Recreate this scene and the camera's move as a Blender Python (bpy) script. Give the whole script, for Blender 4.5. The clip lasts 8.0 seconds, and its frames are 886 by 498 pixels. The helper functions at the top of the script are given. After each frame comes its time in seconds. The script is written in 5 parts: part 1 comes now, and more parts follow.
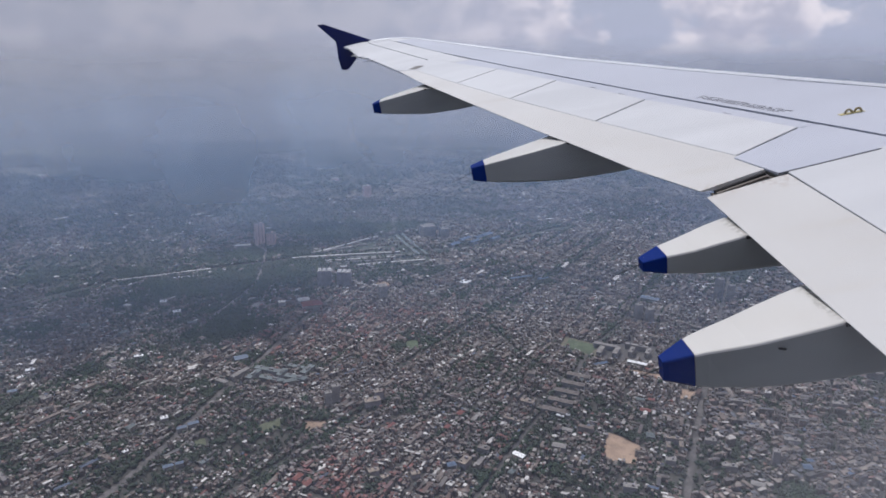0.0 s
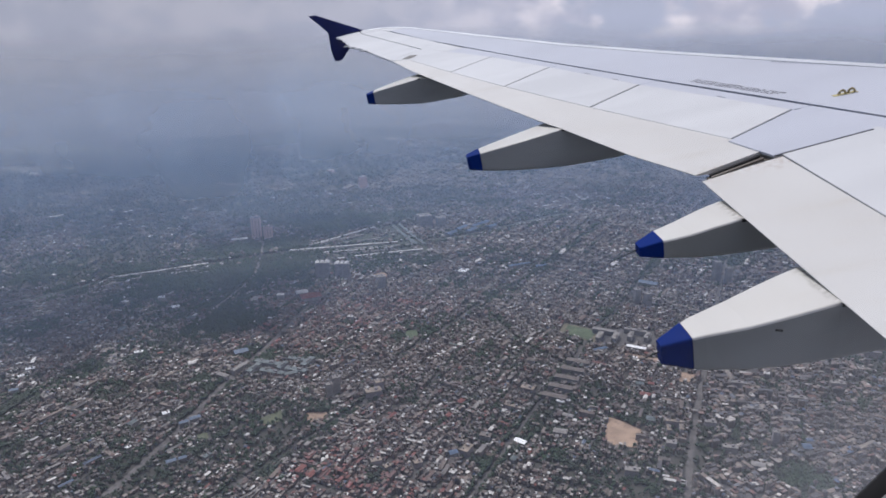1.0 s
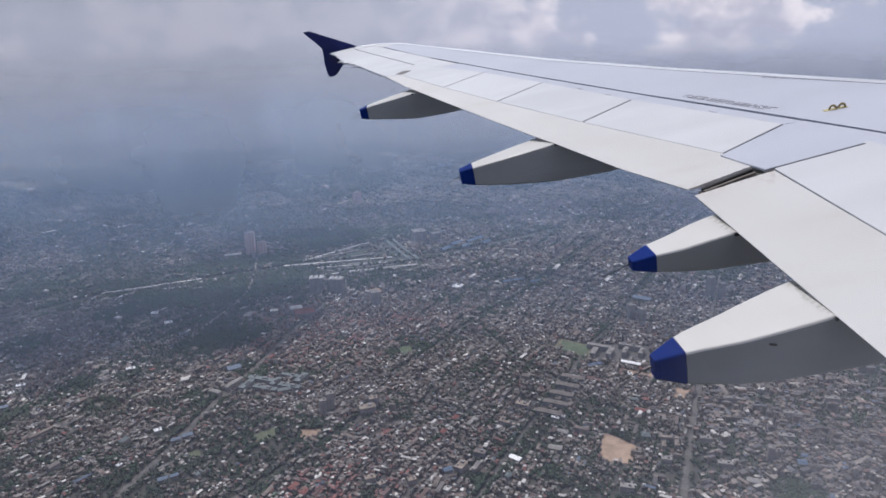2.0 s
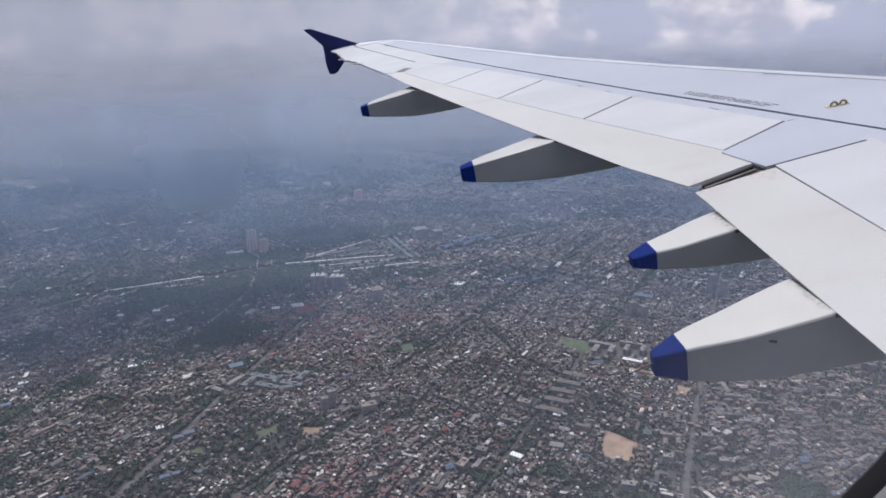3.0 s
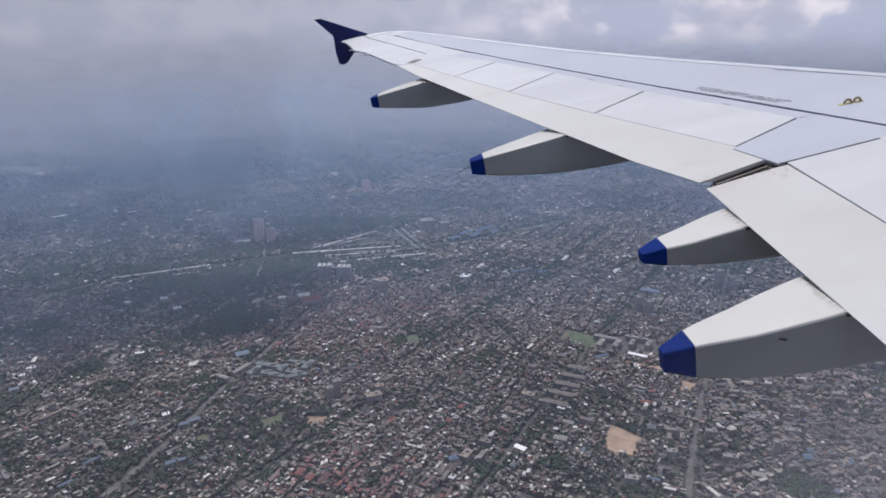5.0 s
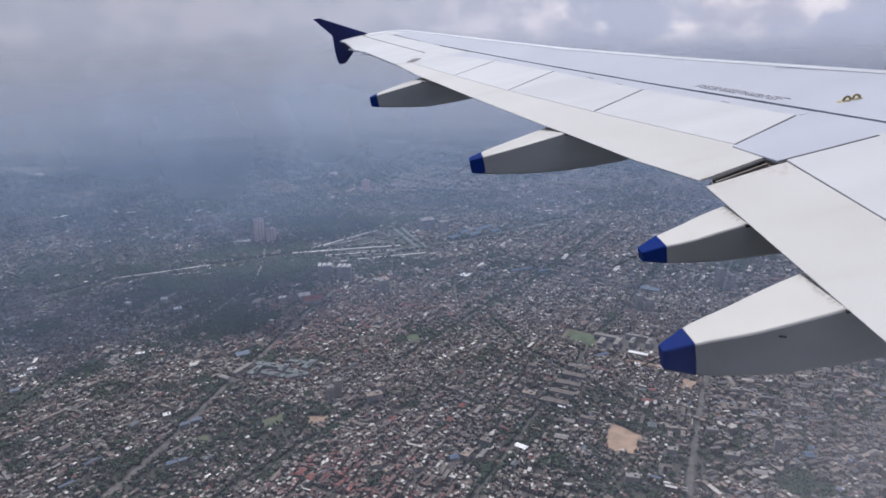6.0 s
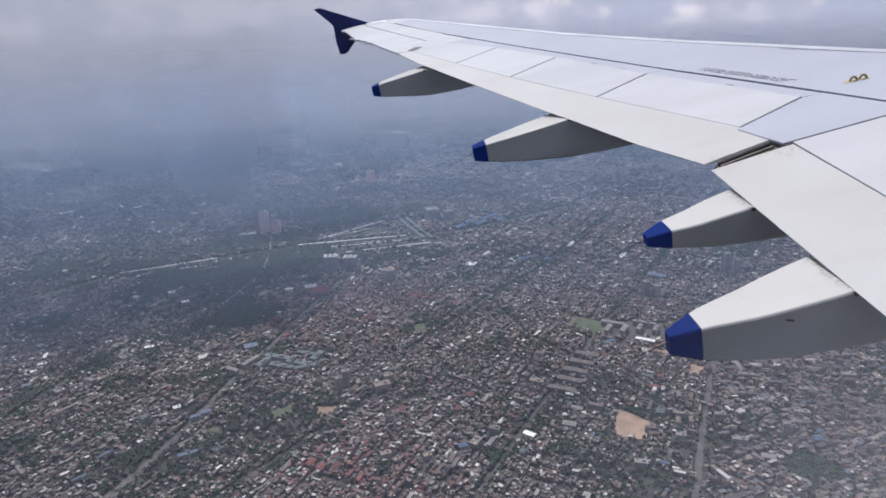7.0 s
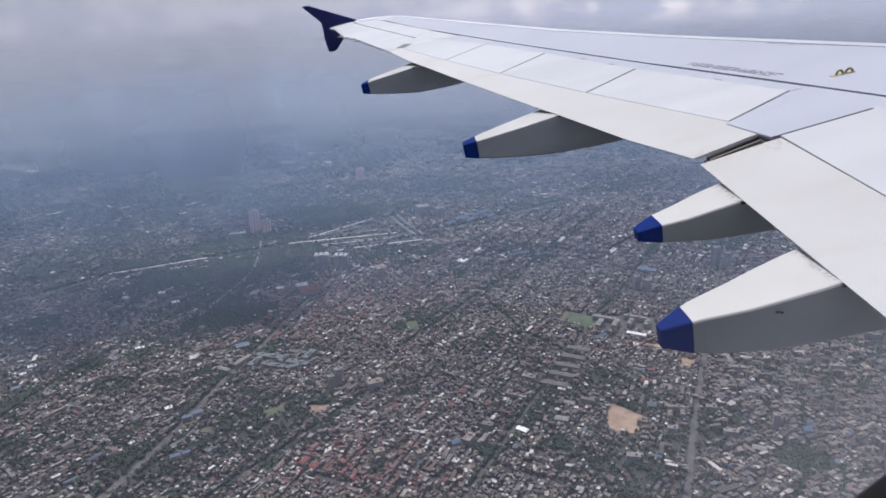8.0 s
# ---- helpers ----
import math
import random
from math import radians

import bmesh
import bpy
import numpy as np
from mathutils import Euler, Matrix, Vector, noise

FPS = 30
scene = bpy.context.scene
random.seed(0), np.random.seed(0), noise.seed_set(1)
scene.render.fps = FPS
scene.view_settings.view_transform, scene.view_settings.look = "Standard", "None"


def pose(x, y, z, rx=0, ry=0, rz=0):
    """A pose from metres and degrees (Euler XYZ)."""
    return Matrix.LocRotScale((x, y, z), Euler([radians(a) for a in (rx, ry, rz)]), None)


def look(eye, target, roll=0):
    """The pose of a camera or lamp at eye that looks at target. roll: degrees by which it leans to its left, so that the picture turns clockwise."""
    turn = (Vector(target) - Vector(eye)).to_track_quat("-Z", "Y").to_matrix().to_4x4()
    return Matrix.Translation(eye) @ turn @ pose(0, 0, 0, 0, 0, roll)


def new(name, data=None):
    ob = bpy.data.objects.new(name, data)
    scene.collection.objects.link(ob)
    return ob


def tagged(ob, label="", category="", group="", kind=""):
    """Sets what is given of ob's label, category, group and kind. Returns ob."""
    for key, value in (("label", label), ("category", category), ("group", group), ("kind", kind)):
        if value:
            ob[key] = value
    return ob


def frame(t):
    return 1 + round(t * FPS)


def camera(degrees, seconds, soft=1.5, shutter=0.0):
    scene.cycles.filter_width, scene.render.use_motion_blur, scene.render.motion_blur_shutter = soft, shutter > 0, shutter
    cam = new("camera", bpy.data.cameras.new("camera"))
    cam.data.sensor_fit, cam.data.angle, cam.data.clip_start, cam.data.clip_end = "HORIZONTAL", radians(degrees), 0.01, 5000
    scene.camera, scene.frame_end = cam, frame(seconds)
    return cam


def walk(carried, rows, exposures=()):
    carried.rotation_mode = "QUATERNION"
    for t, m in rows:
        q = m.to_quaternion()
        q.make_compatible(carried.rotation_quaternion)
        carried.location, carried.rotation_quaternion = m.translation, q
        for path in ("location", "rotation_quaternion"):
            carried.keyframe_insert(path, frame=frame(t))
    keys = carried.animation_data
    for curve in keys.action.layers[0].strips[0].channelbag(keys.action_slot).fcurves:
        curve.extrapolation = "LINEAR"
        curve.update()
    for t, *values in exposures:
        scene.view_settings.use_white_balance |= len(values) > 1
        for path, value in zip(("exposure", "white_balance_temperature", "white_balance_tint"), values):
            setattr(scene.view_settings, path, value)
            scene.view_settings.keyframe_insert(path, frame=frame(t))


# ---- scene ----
cam = camera(66.32, 8.0, soft=1.68)
PATH = [
    (0, pose(-0.008, -0.012, 560.011, 73.13, -0.06, 0.40)),
    (0.5, pose(-0.005, -0.003, 560.000, 72.11, 0.99, 0.00)),
    (1, pose(-0.010, -0.029, 560.021, 72.21, 1.12, -0.20)),
    (1.5, pose(0.007, -0.004, 560.005, 73.31, 0.76, -0.24)),
    (1.7, pose(0.005, -0.003, 560.003, 73.58, 0.77, -0.46)),
    (2.8, pose(0.012, -0.004, 560.003, 73.18, 1.37, -0.69)),
    (3, pose(0.014, -0.002, 559.999, 73.31, 1.08, -0.56)),
    (3.5, pose(0.004, -0.003, 560.000, 73.77, 1.10, -0.84)),
    (4, pose(0.000, 0.000, 560.000, 72.89, 1.12, -0.34)),
    (4.5, pose(-0.005, -0.003, 560.001, 72.28, 0.85, 0.28)),
    (4.7, pose(-0.008, -0.007, 560.006, 72.50, 0.62, 0.34)),
    (5.8, pose(-0.006, -0.011, 560.010, 72.71, 0.42, 0.04)),
    (6, pose(-0.006, -0.013, 560.007, 72.56, 0.69, 0.15)),
    (6.5, pose(0.002, -0.001, 559.993, 71.94, 1.17, 0.45)),
    (7, pose(0.007, 0.008, 559.995, 71.67, 1.72, 0.31)),
    (7.5, pose(-0.002, -0.005, 559.996, 71.64, 1.89, -0.14)),
    (8, pose(0.000, -0.004, 559.998, 71.38, 2.11, -0.62)),
]
walk(cam, PATH, [(0, -0.05, 6200, 12), (1.5, 0.0, 6200, 12), (3, 0.02, 6200, 12), (4, -0.02, 6200, 12), (6, 0.05, 6200, 12), (8, 0.12, 6200, 12)])

HEIGHT = 560.0                      # cabin window above the city
rng = np.random.default_rng(7)

# ---- world and sun ----
SUN_ELEVATION, SUN_AZIMUTH = 58.0, 118.0     # azimuth counted from +x towards +y
sun_dir = Vector((math.cos(radians(SUN_AZIMUTH)) * math.cos(radians(SUN_ELEVATION)),
                  math.sin(radians(SUN_AZIMUTH)) * math.cos(radians(SUN_ELEVATION)),
                  math.sin(radians(SUN_ELEVATION))))
sun = new("sun", bpy.data.lights.new("sun", "SUN"))
sun.data.energy, sun.data.angle, sun.data.color = 2.75, radians(0.6), (1.0, 0.96, 0.9)
sun.matrix_world = look((0, 0, 900), Vector((0, 0, 900)) - sun_dir)


class Nodes:
    """Short hand for a node tree."""

    def __init__(self, tree):
        self.tree = tree
        tree.nodes.clear()

    def add(self, kind, **values):
        node = self.tree.nodes.new(kind)
        for key, value in values.items():
            if isinstance(value, bpy.types.NodeSocket):
                self.tree.links.new(value, node.inputs[key.replace("_", " ")])
            else:
                node.inputs[key.replace("_", " ")].default_value = value
        return node

    def link(self, a, b):
        self.tree.links.new(a, b)

    def math(self, op, a, b=0.0, clamp=False):
        node = self.tree.nodes.new("ShaderNodeMath")
        node.operation, node.use_clamp = op, clamp
        for k, v in enumerate((a, b)):
            if isinstance(v, bpy.types.NodeSocket):
                self.tree.links.new(v, node.inputs[k])
            else:
                node.inputs[k].default_value = v
        return node.outputs[0]

    def mix(self, factor, a, b, blend="MIX"):
        node = self.tree.nodes.new("ShaderNodeMix")
        node.data_type, node.blend_type = "RGBA", blend
        for k, v in ((0, factor), (6, a), (7, b)):
            if isinstance(v, bpy.types.NodeSocket):
                self.tree.links.new(v, node.inputs[k])
            else:
                node.inputs[k].default_value = v if k == 0 else (*v[:3], 1)
        return node.outputs[2]

    def noise(self, vector, scale, detail=3.0, rough=0.55):
        return self.add("ShaderNodeTexNoise", Vector=vector, Scale=scale, Detail=detail, Roughness=rough).outputs[0]

    def ramp(self, factor, stops, constant=False):
        node = self.tree.nodes.new("ShaderNodeValToRGB")
        if constant:
            node.color_ramp.interpolation = "CONSTANT"
        while len(node.color_ramp.elements) < len(stops):
            node.color_ramp.elements.new(0.5)
        for e, (p, c) in zip(node.color_ramp.elements, stops):
            e.position, e.color = p, (*c, 1)
        self.tree.links.new(factor, node.inputs[0])
        return node.outputs[0]

    def span(self, value, a, b, lo=0.0, hi=1.0, smooth=True):
        node = self.tree.nodes.new("ShaderNodeMapRange")
        if smooth:
            node.interpolation_type = "SMOOTHSTEP"
        self.tree.links.new(value, node.inputs[0])
        for k, v in zip((1, 2, 3, 4), (a, b, lo, hi)):
            node.inputs[k].default_value = v
        return node.outputs[0]


def make_world():
    world = bpy.data.worlds.new("world")
    world.use_nodes = True
    scene.world = world
    n = Nodes(world.node_tree)
    sky = n.tree.nodes.new("ShaderNodeTexSky")
    sky.sky_type, sky.sun_disc = "NISHITA", False
    sky.sun_elevation, sky.sun_rotation = radians(SUN_ELEVATION), radians(90 - SUN_AZIMUTH)
    sky.altitude, sky.dust_density, sky.air_density = 560, 1.5, 1.2
    ways = n.tree.nodes.new("ShaderNodeTexCoord").outputs["Generated"]
    flat = n.add("ShaderNodeVectorMath", Vector=ways)
    flat.operation = "MULTIPLY"
    flat.inputs[1].default_value = (1, 1, 1.5)
    big = n.noise(flat.outputs[0], 6.3, 8.0, 0.56)
    split = n.add("ShaderNodeSeparateXYZ", Vector=ways)
    up = split.outputs[2]
    side = split.outputs[0]
    cover = n.math("MULTIPLY", n.span(big, 0.41, 0.485), n.math("MULTIPLY", n.span(up, -0.022, 0.012), n.span(side, -0.12, 0.26, 0.2, 1.0)))
    body = n.mix(n.span(n.noise(flat.outputs[0], 13.0, 6.0), 0.38, 0.62), (0.50, 0.505, 0.61), (0.84, 0.79, 0.835))
    base = n.mix(1.0, sky.outputs[0], (0.085, 0.085, 0.085), "MULTIPLY")
    damp = n.mix(n.span(side, -0.4, 0.3), (0.365, 0.385, 0.475), (0.475, 0.505, 0.635))
    veil = n.mix(n.span(up, 0.0, 0.4, 0.97, 0.3), base, damp)
    paint = n.mix(cover, veil, body)
    out = n.tree.nodes.new("ShaderNodeOutputWorld")
    back = n.add("ShaderNodeBackground", Color=paint, Strength=1.0)
    n.link(back.outputs[0], out.inputs[0])


make_world()


# ---- materials ----
def material(name, colour, rough=0.6, metal=0.0, vary=0.12, scale=3.0, fine=40.0, bump=0.0, stretch=(1, 1, 1), coat=0.0, second=None, gloss=0.5):
    """A surface whose colour varies at two scales, with relief if asked."""
    m = bpy.data.materials.new(name)
    m.use_nodes = True
    n = Nodes(m.node_tree)
    spot = n.tree.nodes.new("ShaderNodeTexCoord").outputs["Object"]
    place = n.add("ShaderNodeMapping", Vector=spot, Scale=stretch).outputs[0]
    wide, small = n.noise(place, scale), n.noise(place, fine)
    dark = [c * (1 - vary) for c in colour] if second is None else second
    tone = n.mix(n.span(wide, 0.3, 0.7), dark, [min(1, c * (1 + vary * 0.5)) for c in colour])
    tone = n.mix(n.math("MULTIPLY", small, vary), tone, [c * 0.6 for c in colour])
    s = n.add("ShaderNodeBsdfPrincipled", Base_Color=tone, Metallic=metal, Coat_Weight=coat, Coat_Roughness=0.15, Specular_IOR_Level=gloss,
              Roughness=n.math("ADD", n.math("MULTIPLY", wide, 0.15), rough - 0.07))
    if bump:
        b = n.add("ShaderNodeBump", Height=small, Strength=bump, Distance=0.01)
        n.link(b.outputs[0], s.inputs["Normal"])
    out = n.tree.nodes.new("ShaderNodeOutputMaterial")
    n.link(s.outputs[0], out.inputs[0])
    return m


def stained_paint():
    """Creamy flap paint: faint smears along the air flow, rusty grime round the gap between the two flaps."""
    m = bpy.data.materials.new("flap_paint")
    m.use_nodes = True
    n = Nodes(m.node_tree)
    spot = n.tree.nodes.new("ShaderNodeTexCoord").outputs["Object"]
    y = n.add("ShaderNodeSeparateXYZ", Vector=spot).outputs[1]
    wide = n.noise(n.add("ShaderNodeMapping", Vector=spot, Scale=(0.9, 1.2, 1)).outputs[0], 0.8)
    smear = n.noise(n.add("ShaderNodeMapping", Vector=spot, Rotation=(0, 0, 0.35), Scale=(1.2, 7.0, 1)).outputs[0], 1.0, 5.0, 0.6)
    fine = n.noise(spot, 22.0, 5.0, 0.65)
    tone = n.mix(n.span(wide, 0.3, 0.7), (0.575, 0.562, 0.54), (0.618, 0.61, 0.593))
    tone = n.mix(n.span(smear, 0.5, 0.78, 0.0, 0.22), tone, (0.46, 0.41, 0.33))
    gap = n.math("ABSOLUTE", n.math("SUBTRACT", y, 6.42))
    tone = n.mix(n.math("MULTIPLY", n.span(gap, 0.02, 0.25, 0.5, 0.0), n.span(fine, 0.42, 0.7)), tone, (0.33, 0.23, 0.16))
    s = n.add("ShaderNodeBsdfPrincipled", Base_Color=tone, Roughness=n.span(fine, 0.2, 0.8, 0.44, 0.58), Coat_Weight=0.05, Coat_Roughness=0.2)
    out = n.tree.nodes.new("ShaderNodeOutputMaterial")
    n.link(s.outputs[0], out.inputs[0])
    return m


def island_material(name, stops, rough=0.75, drift=0.25, glossy=0.0):
    """Each loose piece takes one colour of a palette, a little shifted."""
    m = bpy.data.materials.new(name)
    m.use_nodes = True
    n = Nodes(m.node_tree)
    g = n.tree.nodes.new("ShaderNodeNewGeometry")
    chance = g.outputs["Random Per Island"]
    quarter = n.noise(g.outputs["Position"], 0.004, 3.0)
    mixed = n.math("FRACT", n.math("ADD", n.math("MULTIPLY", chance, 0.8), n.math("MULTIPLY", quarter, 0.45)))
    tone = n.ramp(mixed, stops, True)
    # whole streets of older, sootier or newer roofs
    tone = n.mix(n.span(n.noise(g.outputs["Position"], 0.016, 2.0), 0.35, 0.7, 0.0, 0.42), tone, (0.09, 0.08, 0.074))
    other = n.math("FRACT", n.math("MULTIPLY", chance, 37.7))
    tone = n.mix(n.math("MULTIPLY", other, drift), tone, (0.05, 0.045, 0.045))
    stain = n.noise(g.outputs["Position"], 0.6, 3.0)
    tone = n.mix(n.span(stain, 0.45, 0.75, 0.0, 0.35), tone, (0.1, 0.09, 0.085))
    sheet = n.math("GREATER_THAN", n.math("FRACT", n.math("MULTIPLY", chance, 91.3)), 1.0 - glossy)
    s = n.add("ShaderNodeBsdfPrincipled", Base_Color=tone, Roughness=n.math("SUBTRACT", rough, n.math("MULTIPLY", sheet, 0.36)))
    out = n.tree.nodes.new("ShaderNodeOutputMaterial")
    n.link(s.outputs[0], out.inputs[0])
    return m


def haze_material(name, density, fade, colour, foot):
    """Thin lit sheet painted as haze: it lets most light through and scatters the rest."""
    m = bpy.data.materials.new(name)
    m.use_nodes = True
    n = Nodes(m.node_tree)
    place = n.tree.nodes.new("ShaderNodeNewGeometry").outputs["Position"]
    z = n.add("ShaderNodeSeparateXYZ", Vector=place).outputs[2]
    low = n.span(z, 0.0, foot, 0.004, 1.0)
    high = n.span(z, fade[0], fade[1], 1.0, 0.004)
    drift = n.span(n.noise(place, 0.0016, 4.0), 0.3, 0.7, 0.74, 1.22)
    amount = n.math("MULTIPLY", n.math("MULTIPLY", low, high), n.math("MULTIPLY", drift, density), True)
    a = n.add("ShaderNodeBsdfDiffuse", Color=colour)
    b = n.add("ShaderNodeBsdfTranslucent", Color=colour)
    both = n.add("ShaderNodeMixShader", Fac=0.5)
    n.link(a.outputs[0], both.inputs[1]), n.link(b.outputs[0], both.inputs[2])
    clear = n.tree.nodes.new("ShaderNodeBsdfTransparent")
    mixed = n.add("ShaderNodeMixShader", Fac=amount)
    n.link(clear.outputs[0], mixed.inputs[1]), n.link(both.outputs[0], mixed.inputs[2])
    out = n.tree.nodes.new("ShaderNodeOutputMaterial")
    n.link(mixed.outputs[0], out.inputs[0])
    return m


# haze tints by distance: pale veil, blue, then grey far off
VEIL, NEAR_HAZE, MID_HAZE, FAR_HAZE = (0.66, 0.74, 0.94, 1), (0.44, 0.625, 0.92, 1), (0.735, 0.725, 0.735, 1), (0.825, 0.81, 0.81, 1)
ROOF_STOPS = [(0.0, (0.165, 0.145, 0.13)), (0.13, (0.066, 0.055, 0.05)), (0.25, (0.25, 0.20, 0.165)), (0.35, (0.135, 0.08, 0.066)),
              (0.45, (0.16, 0.125, 0.106)), (0.55, (0.28, 0.255, 0.235)), (0.64, (0.07, 0.064, 0.062)), (0.73, (0.20, 0.155, 0.13)),
              (0.80, (0.44, 0.41, 0.37)), (0.875, (0.09, 0.13, 0.20)), (0.888, (0.20, 0.06, 0.048)), (0.92, (0.10, 0.13, 0.12)), (0.932, (0.80, 0.77, 0.72))]
WALL_STOPS = [(0.0, (0.20, 0.17, 0.15)), (0.3, (0.26, 0.22, 0.19)), (0.5, (0.13, 0.115, 0.107)), (0.7, (0.29, 0.255, 0.23)), (0.9, (0.22, 0.165, 0.135))]
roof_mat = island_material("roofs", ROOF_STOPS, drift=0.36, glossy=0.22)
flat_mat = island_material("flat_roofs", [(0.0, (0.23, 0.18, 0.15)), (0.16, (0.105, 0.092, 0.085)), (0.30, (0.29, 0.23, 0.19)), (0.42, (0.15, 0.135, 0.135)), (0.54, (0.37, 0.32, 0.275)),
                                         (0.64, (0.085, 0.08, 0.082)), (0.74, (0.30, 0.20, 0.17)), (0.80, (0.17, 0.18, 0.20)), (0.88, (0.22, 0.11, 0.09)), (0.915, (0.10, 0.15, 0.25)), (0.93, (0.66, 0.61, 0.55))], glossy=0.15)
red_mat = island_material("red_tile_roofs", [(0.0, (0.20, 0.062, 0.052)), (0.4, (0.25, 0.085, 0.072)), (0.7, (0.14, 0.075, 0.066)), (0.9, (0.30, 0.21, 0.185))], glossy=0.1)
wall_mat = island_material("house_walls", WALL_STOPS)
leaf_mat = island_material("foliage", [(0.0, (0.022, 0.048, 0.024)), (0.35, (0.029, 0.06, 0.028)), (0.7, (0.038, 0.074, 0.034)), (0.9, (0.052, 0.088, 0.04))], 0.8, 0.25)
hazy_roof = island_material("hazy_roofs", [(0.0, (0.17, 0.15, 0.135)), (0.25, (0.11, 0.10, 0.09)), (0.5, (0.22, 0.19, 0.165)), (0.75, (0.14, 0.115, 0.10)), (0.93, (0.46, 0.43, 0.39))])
ground_mat = material("city_ground", (0.082, 0.074, 0.069), 0.9, vary=0.3, scale=0.012, fine=0.3, second=(0.058, 0.06, 0.047))
asphalt = material("asphalt", (0.105, 0.098, 0.094), 0.85, vary=0.2, scale=0.05, fine=0.7)
worn_asphalt = material("worn_asphalt", (0.155, 0.142, 0.134), 0.85, vary=0.35, scale=0.06, fine=0.6, second=(0.085, 0.078, 0.074))
ballast = material("ballast", (0.13, 0.14, 0.125), 0.95, vary=0.3, scale=0.02, fine=0.6, second=(0.06, 0.075, 0.055))
pale_roof = material("pale_sheet_roof", (0.62, 0.6, 0.56), 0.55, vary=0.25, scale=0.05, fine=0.9)
yard_mat = material("yard_ground", (0.075, 0.085, 0.07), 0.95, vary=0.35, scale=0.015, fine=0.4, second=(0.045, 0.06, 0.04))
earth = material("bare_earth", (0.42, 0.30, 0.215), 0.95, vary=0.25, scale=0.06, fine=0.6)
park_mat = material("park_grass", (0.05, 0.07, 0.035), 0.95, vary=0.3, scale=0.05, fine=0.5)
turf = material("turf", (0.105, 0.135, 0.08), 0.95, vary=0.25, scale=0.06, fine=0.6)
olive = material("dry_turf", (0.15, 0.165, 0.10), 0.95, vary=0.25, scale=0.06, fine=0.6)
pale_field = material("dry_field", (0.36, 0.33, 0.245), 0.95, vary=0.2, scale=0.004, fine=0.05)
concrete = material("pale_concrete", (0.29, 0.27, 0.25), 0.8, vary=0.25, scale=0.08, fine=0.8)
pinkish = material("pink_plaster", (0.8, 0.55, 0.5), 0.8, vary=0.15, scale=0.08, fine=0.8)
greyish = material("grey_plaster", (0.24, 0.235, 0.235), 0.8, vary=0.2, scale=0.08, fine=0.8)
white_sheet = material("white_sheet_roof", (0.85, 0.85, 0.84), 0.5, vary=0.06, scale=0.1, fine=0.8)
blue_sheet = material("blue_sheet_roof", (0.09, 0.135, 0.21), 0.55, vary=0.25, scale=0.1, fine=0.8)
teal_sheet = material("grey_green_roof", (0.12, 0.145, 0.145), 0.6, vary=0.2, scale=0.1, fine=0.8)
dark_glass = material("window_glass", (0.4, 0.31, 0.29), 0.25, vary=0.2, scale=0.1, fine=0.8)
brown_roof = material("brown_grey_roof", (0.19, 0.16, 0.14), 0.7, vary=0.3, scale=0.1, fine=0.8)
block_wall = material("stained_block_wall", (0.29, 0.265, 0.265), 0.8, vary=0.2, scale=0.08, fine=0.8)
border_mat = material("worn_grass", (0.17, 0.155, 0.11), 0.95, vary=0.3, scale=0.06, fine=0.6)
beige_roof = material("beige_roof", (0.33, 0.27, 0.215), 0.8, vary=0.3, scale=0.12, fine=0.8)
rust_roof = material("red_brown_roof", (0.22, 0.075, 0.06), 0.7, vary=0.25, scale=0.1, fine=0.8)

white_paint = material("white_wing_paint", (0.614, 0.621, 0.633), 0.5, vary=0.08, scale=0.9, fine=14, stretch=(0.5, 2.2, 1), coat=0.15)
flap_paint = stained_paint()
grey_paint = material("grey_wing_paint", (0.50, 0.52, 0.585), 0.45, vary=0.06, scale=0.8, fine=16, stretch=(0.5, 1.6, 1), coat=0.15)
bare_metal = material("polished_slat", (0.62, 0.64, 0.68), 0.4, 0.2, vary=0.06, scale=1.5, fine=20)
# grey lower paint; its dark tone also carries the shade of fairing sides
lower_shade_grey = material("lower_grey_with_shade", (0.31, 0.325, 0.335), 0.3, vary=0.16, scale=1.6, fine=18, stretch=(0.5, 1, 1.5), coat=0.5)
blue_paint = material("navy_gloss", (0.0004, 0.020, 0.165), 0.5, vary=0.12, scale=3, fine=30, gloss=0.04)
navy_paint = material("dark_navy_paint", (0.012, 0.02, 0.12), 0.55, vary=0.15, scale=3, fine=30, gloss=0.2)
seal = material("dark_joint", (0.018, 0.017, 0.02), 0.8, vary=0.3, scale=4, fine=30)
rib_brown = material("flap_well", (0.17, 0.145, 0.125), 0.7, vary=0.5, scale=6, fine=40)
vent_mat = material("vent_mesh", (0.17, 0.162, 0.155), 0.7, vary=0.3, scale=6, fine=90)
yellow = material("yellow_marking", (0.56, 0.49, 0.24), 0.5, vary=0.1)
ring_metal = material("worn_brass", (0.33, 0.28, 0.16), 0.35, 0.8, vary=0.2, scale=20)
faint_print = material("faded_print", (0.33, 0.35, 0.42), 0.7, vary=0.25, scale=10)
print_mat = material("grey_print", (0.2, 0.2, 0.23), 0.7, vary=0.15, scale=10)
cloud_tone = (0.93, 0.93, 0.94, 1)
scuff = material("scuffed_hinge", (0.36, 0.36, 0.4), 0.6, vary=0.4, scale=8, fine=50)
lining = material("cabin_lining", (0.30, 0.30, 0.31), 0.6, vary=0.08, scale=4, fine=60, bump=0.1)
carpet = material("cabin_floor", (0.05, 0.055, 0.08), 0.95, vary=0.3, scale=6, fine=80)
rubber = material("window_seal", (0.022, 0.022, 0.024), 0.8, vary=0.2, scale=10, gloss=0.05)


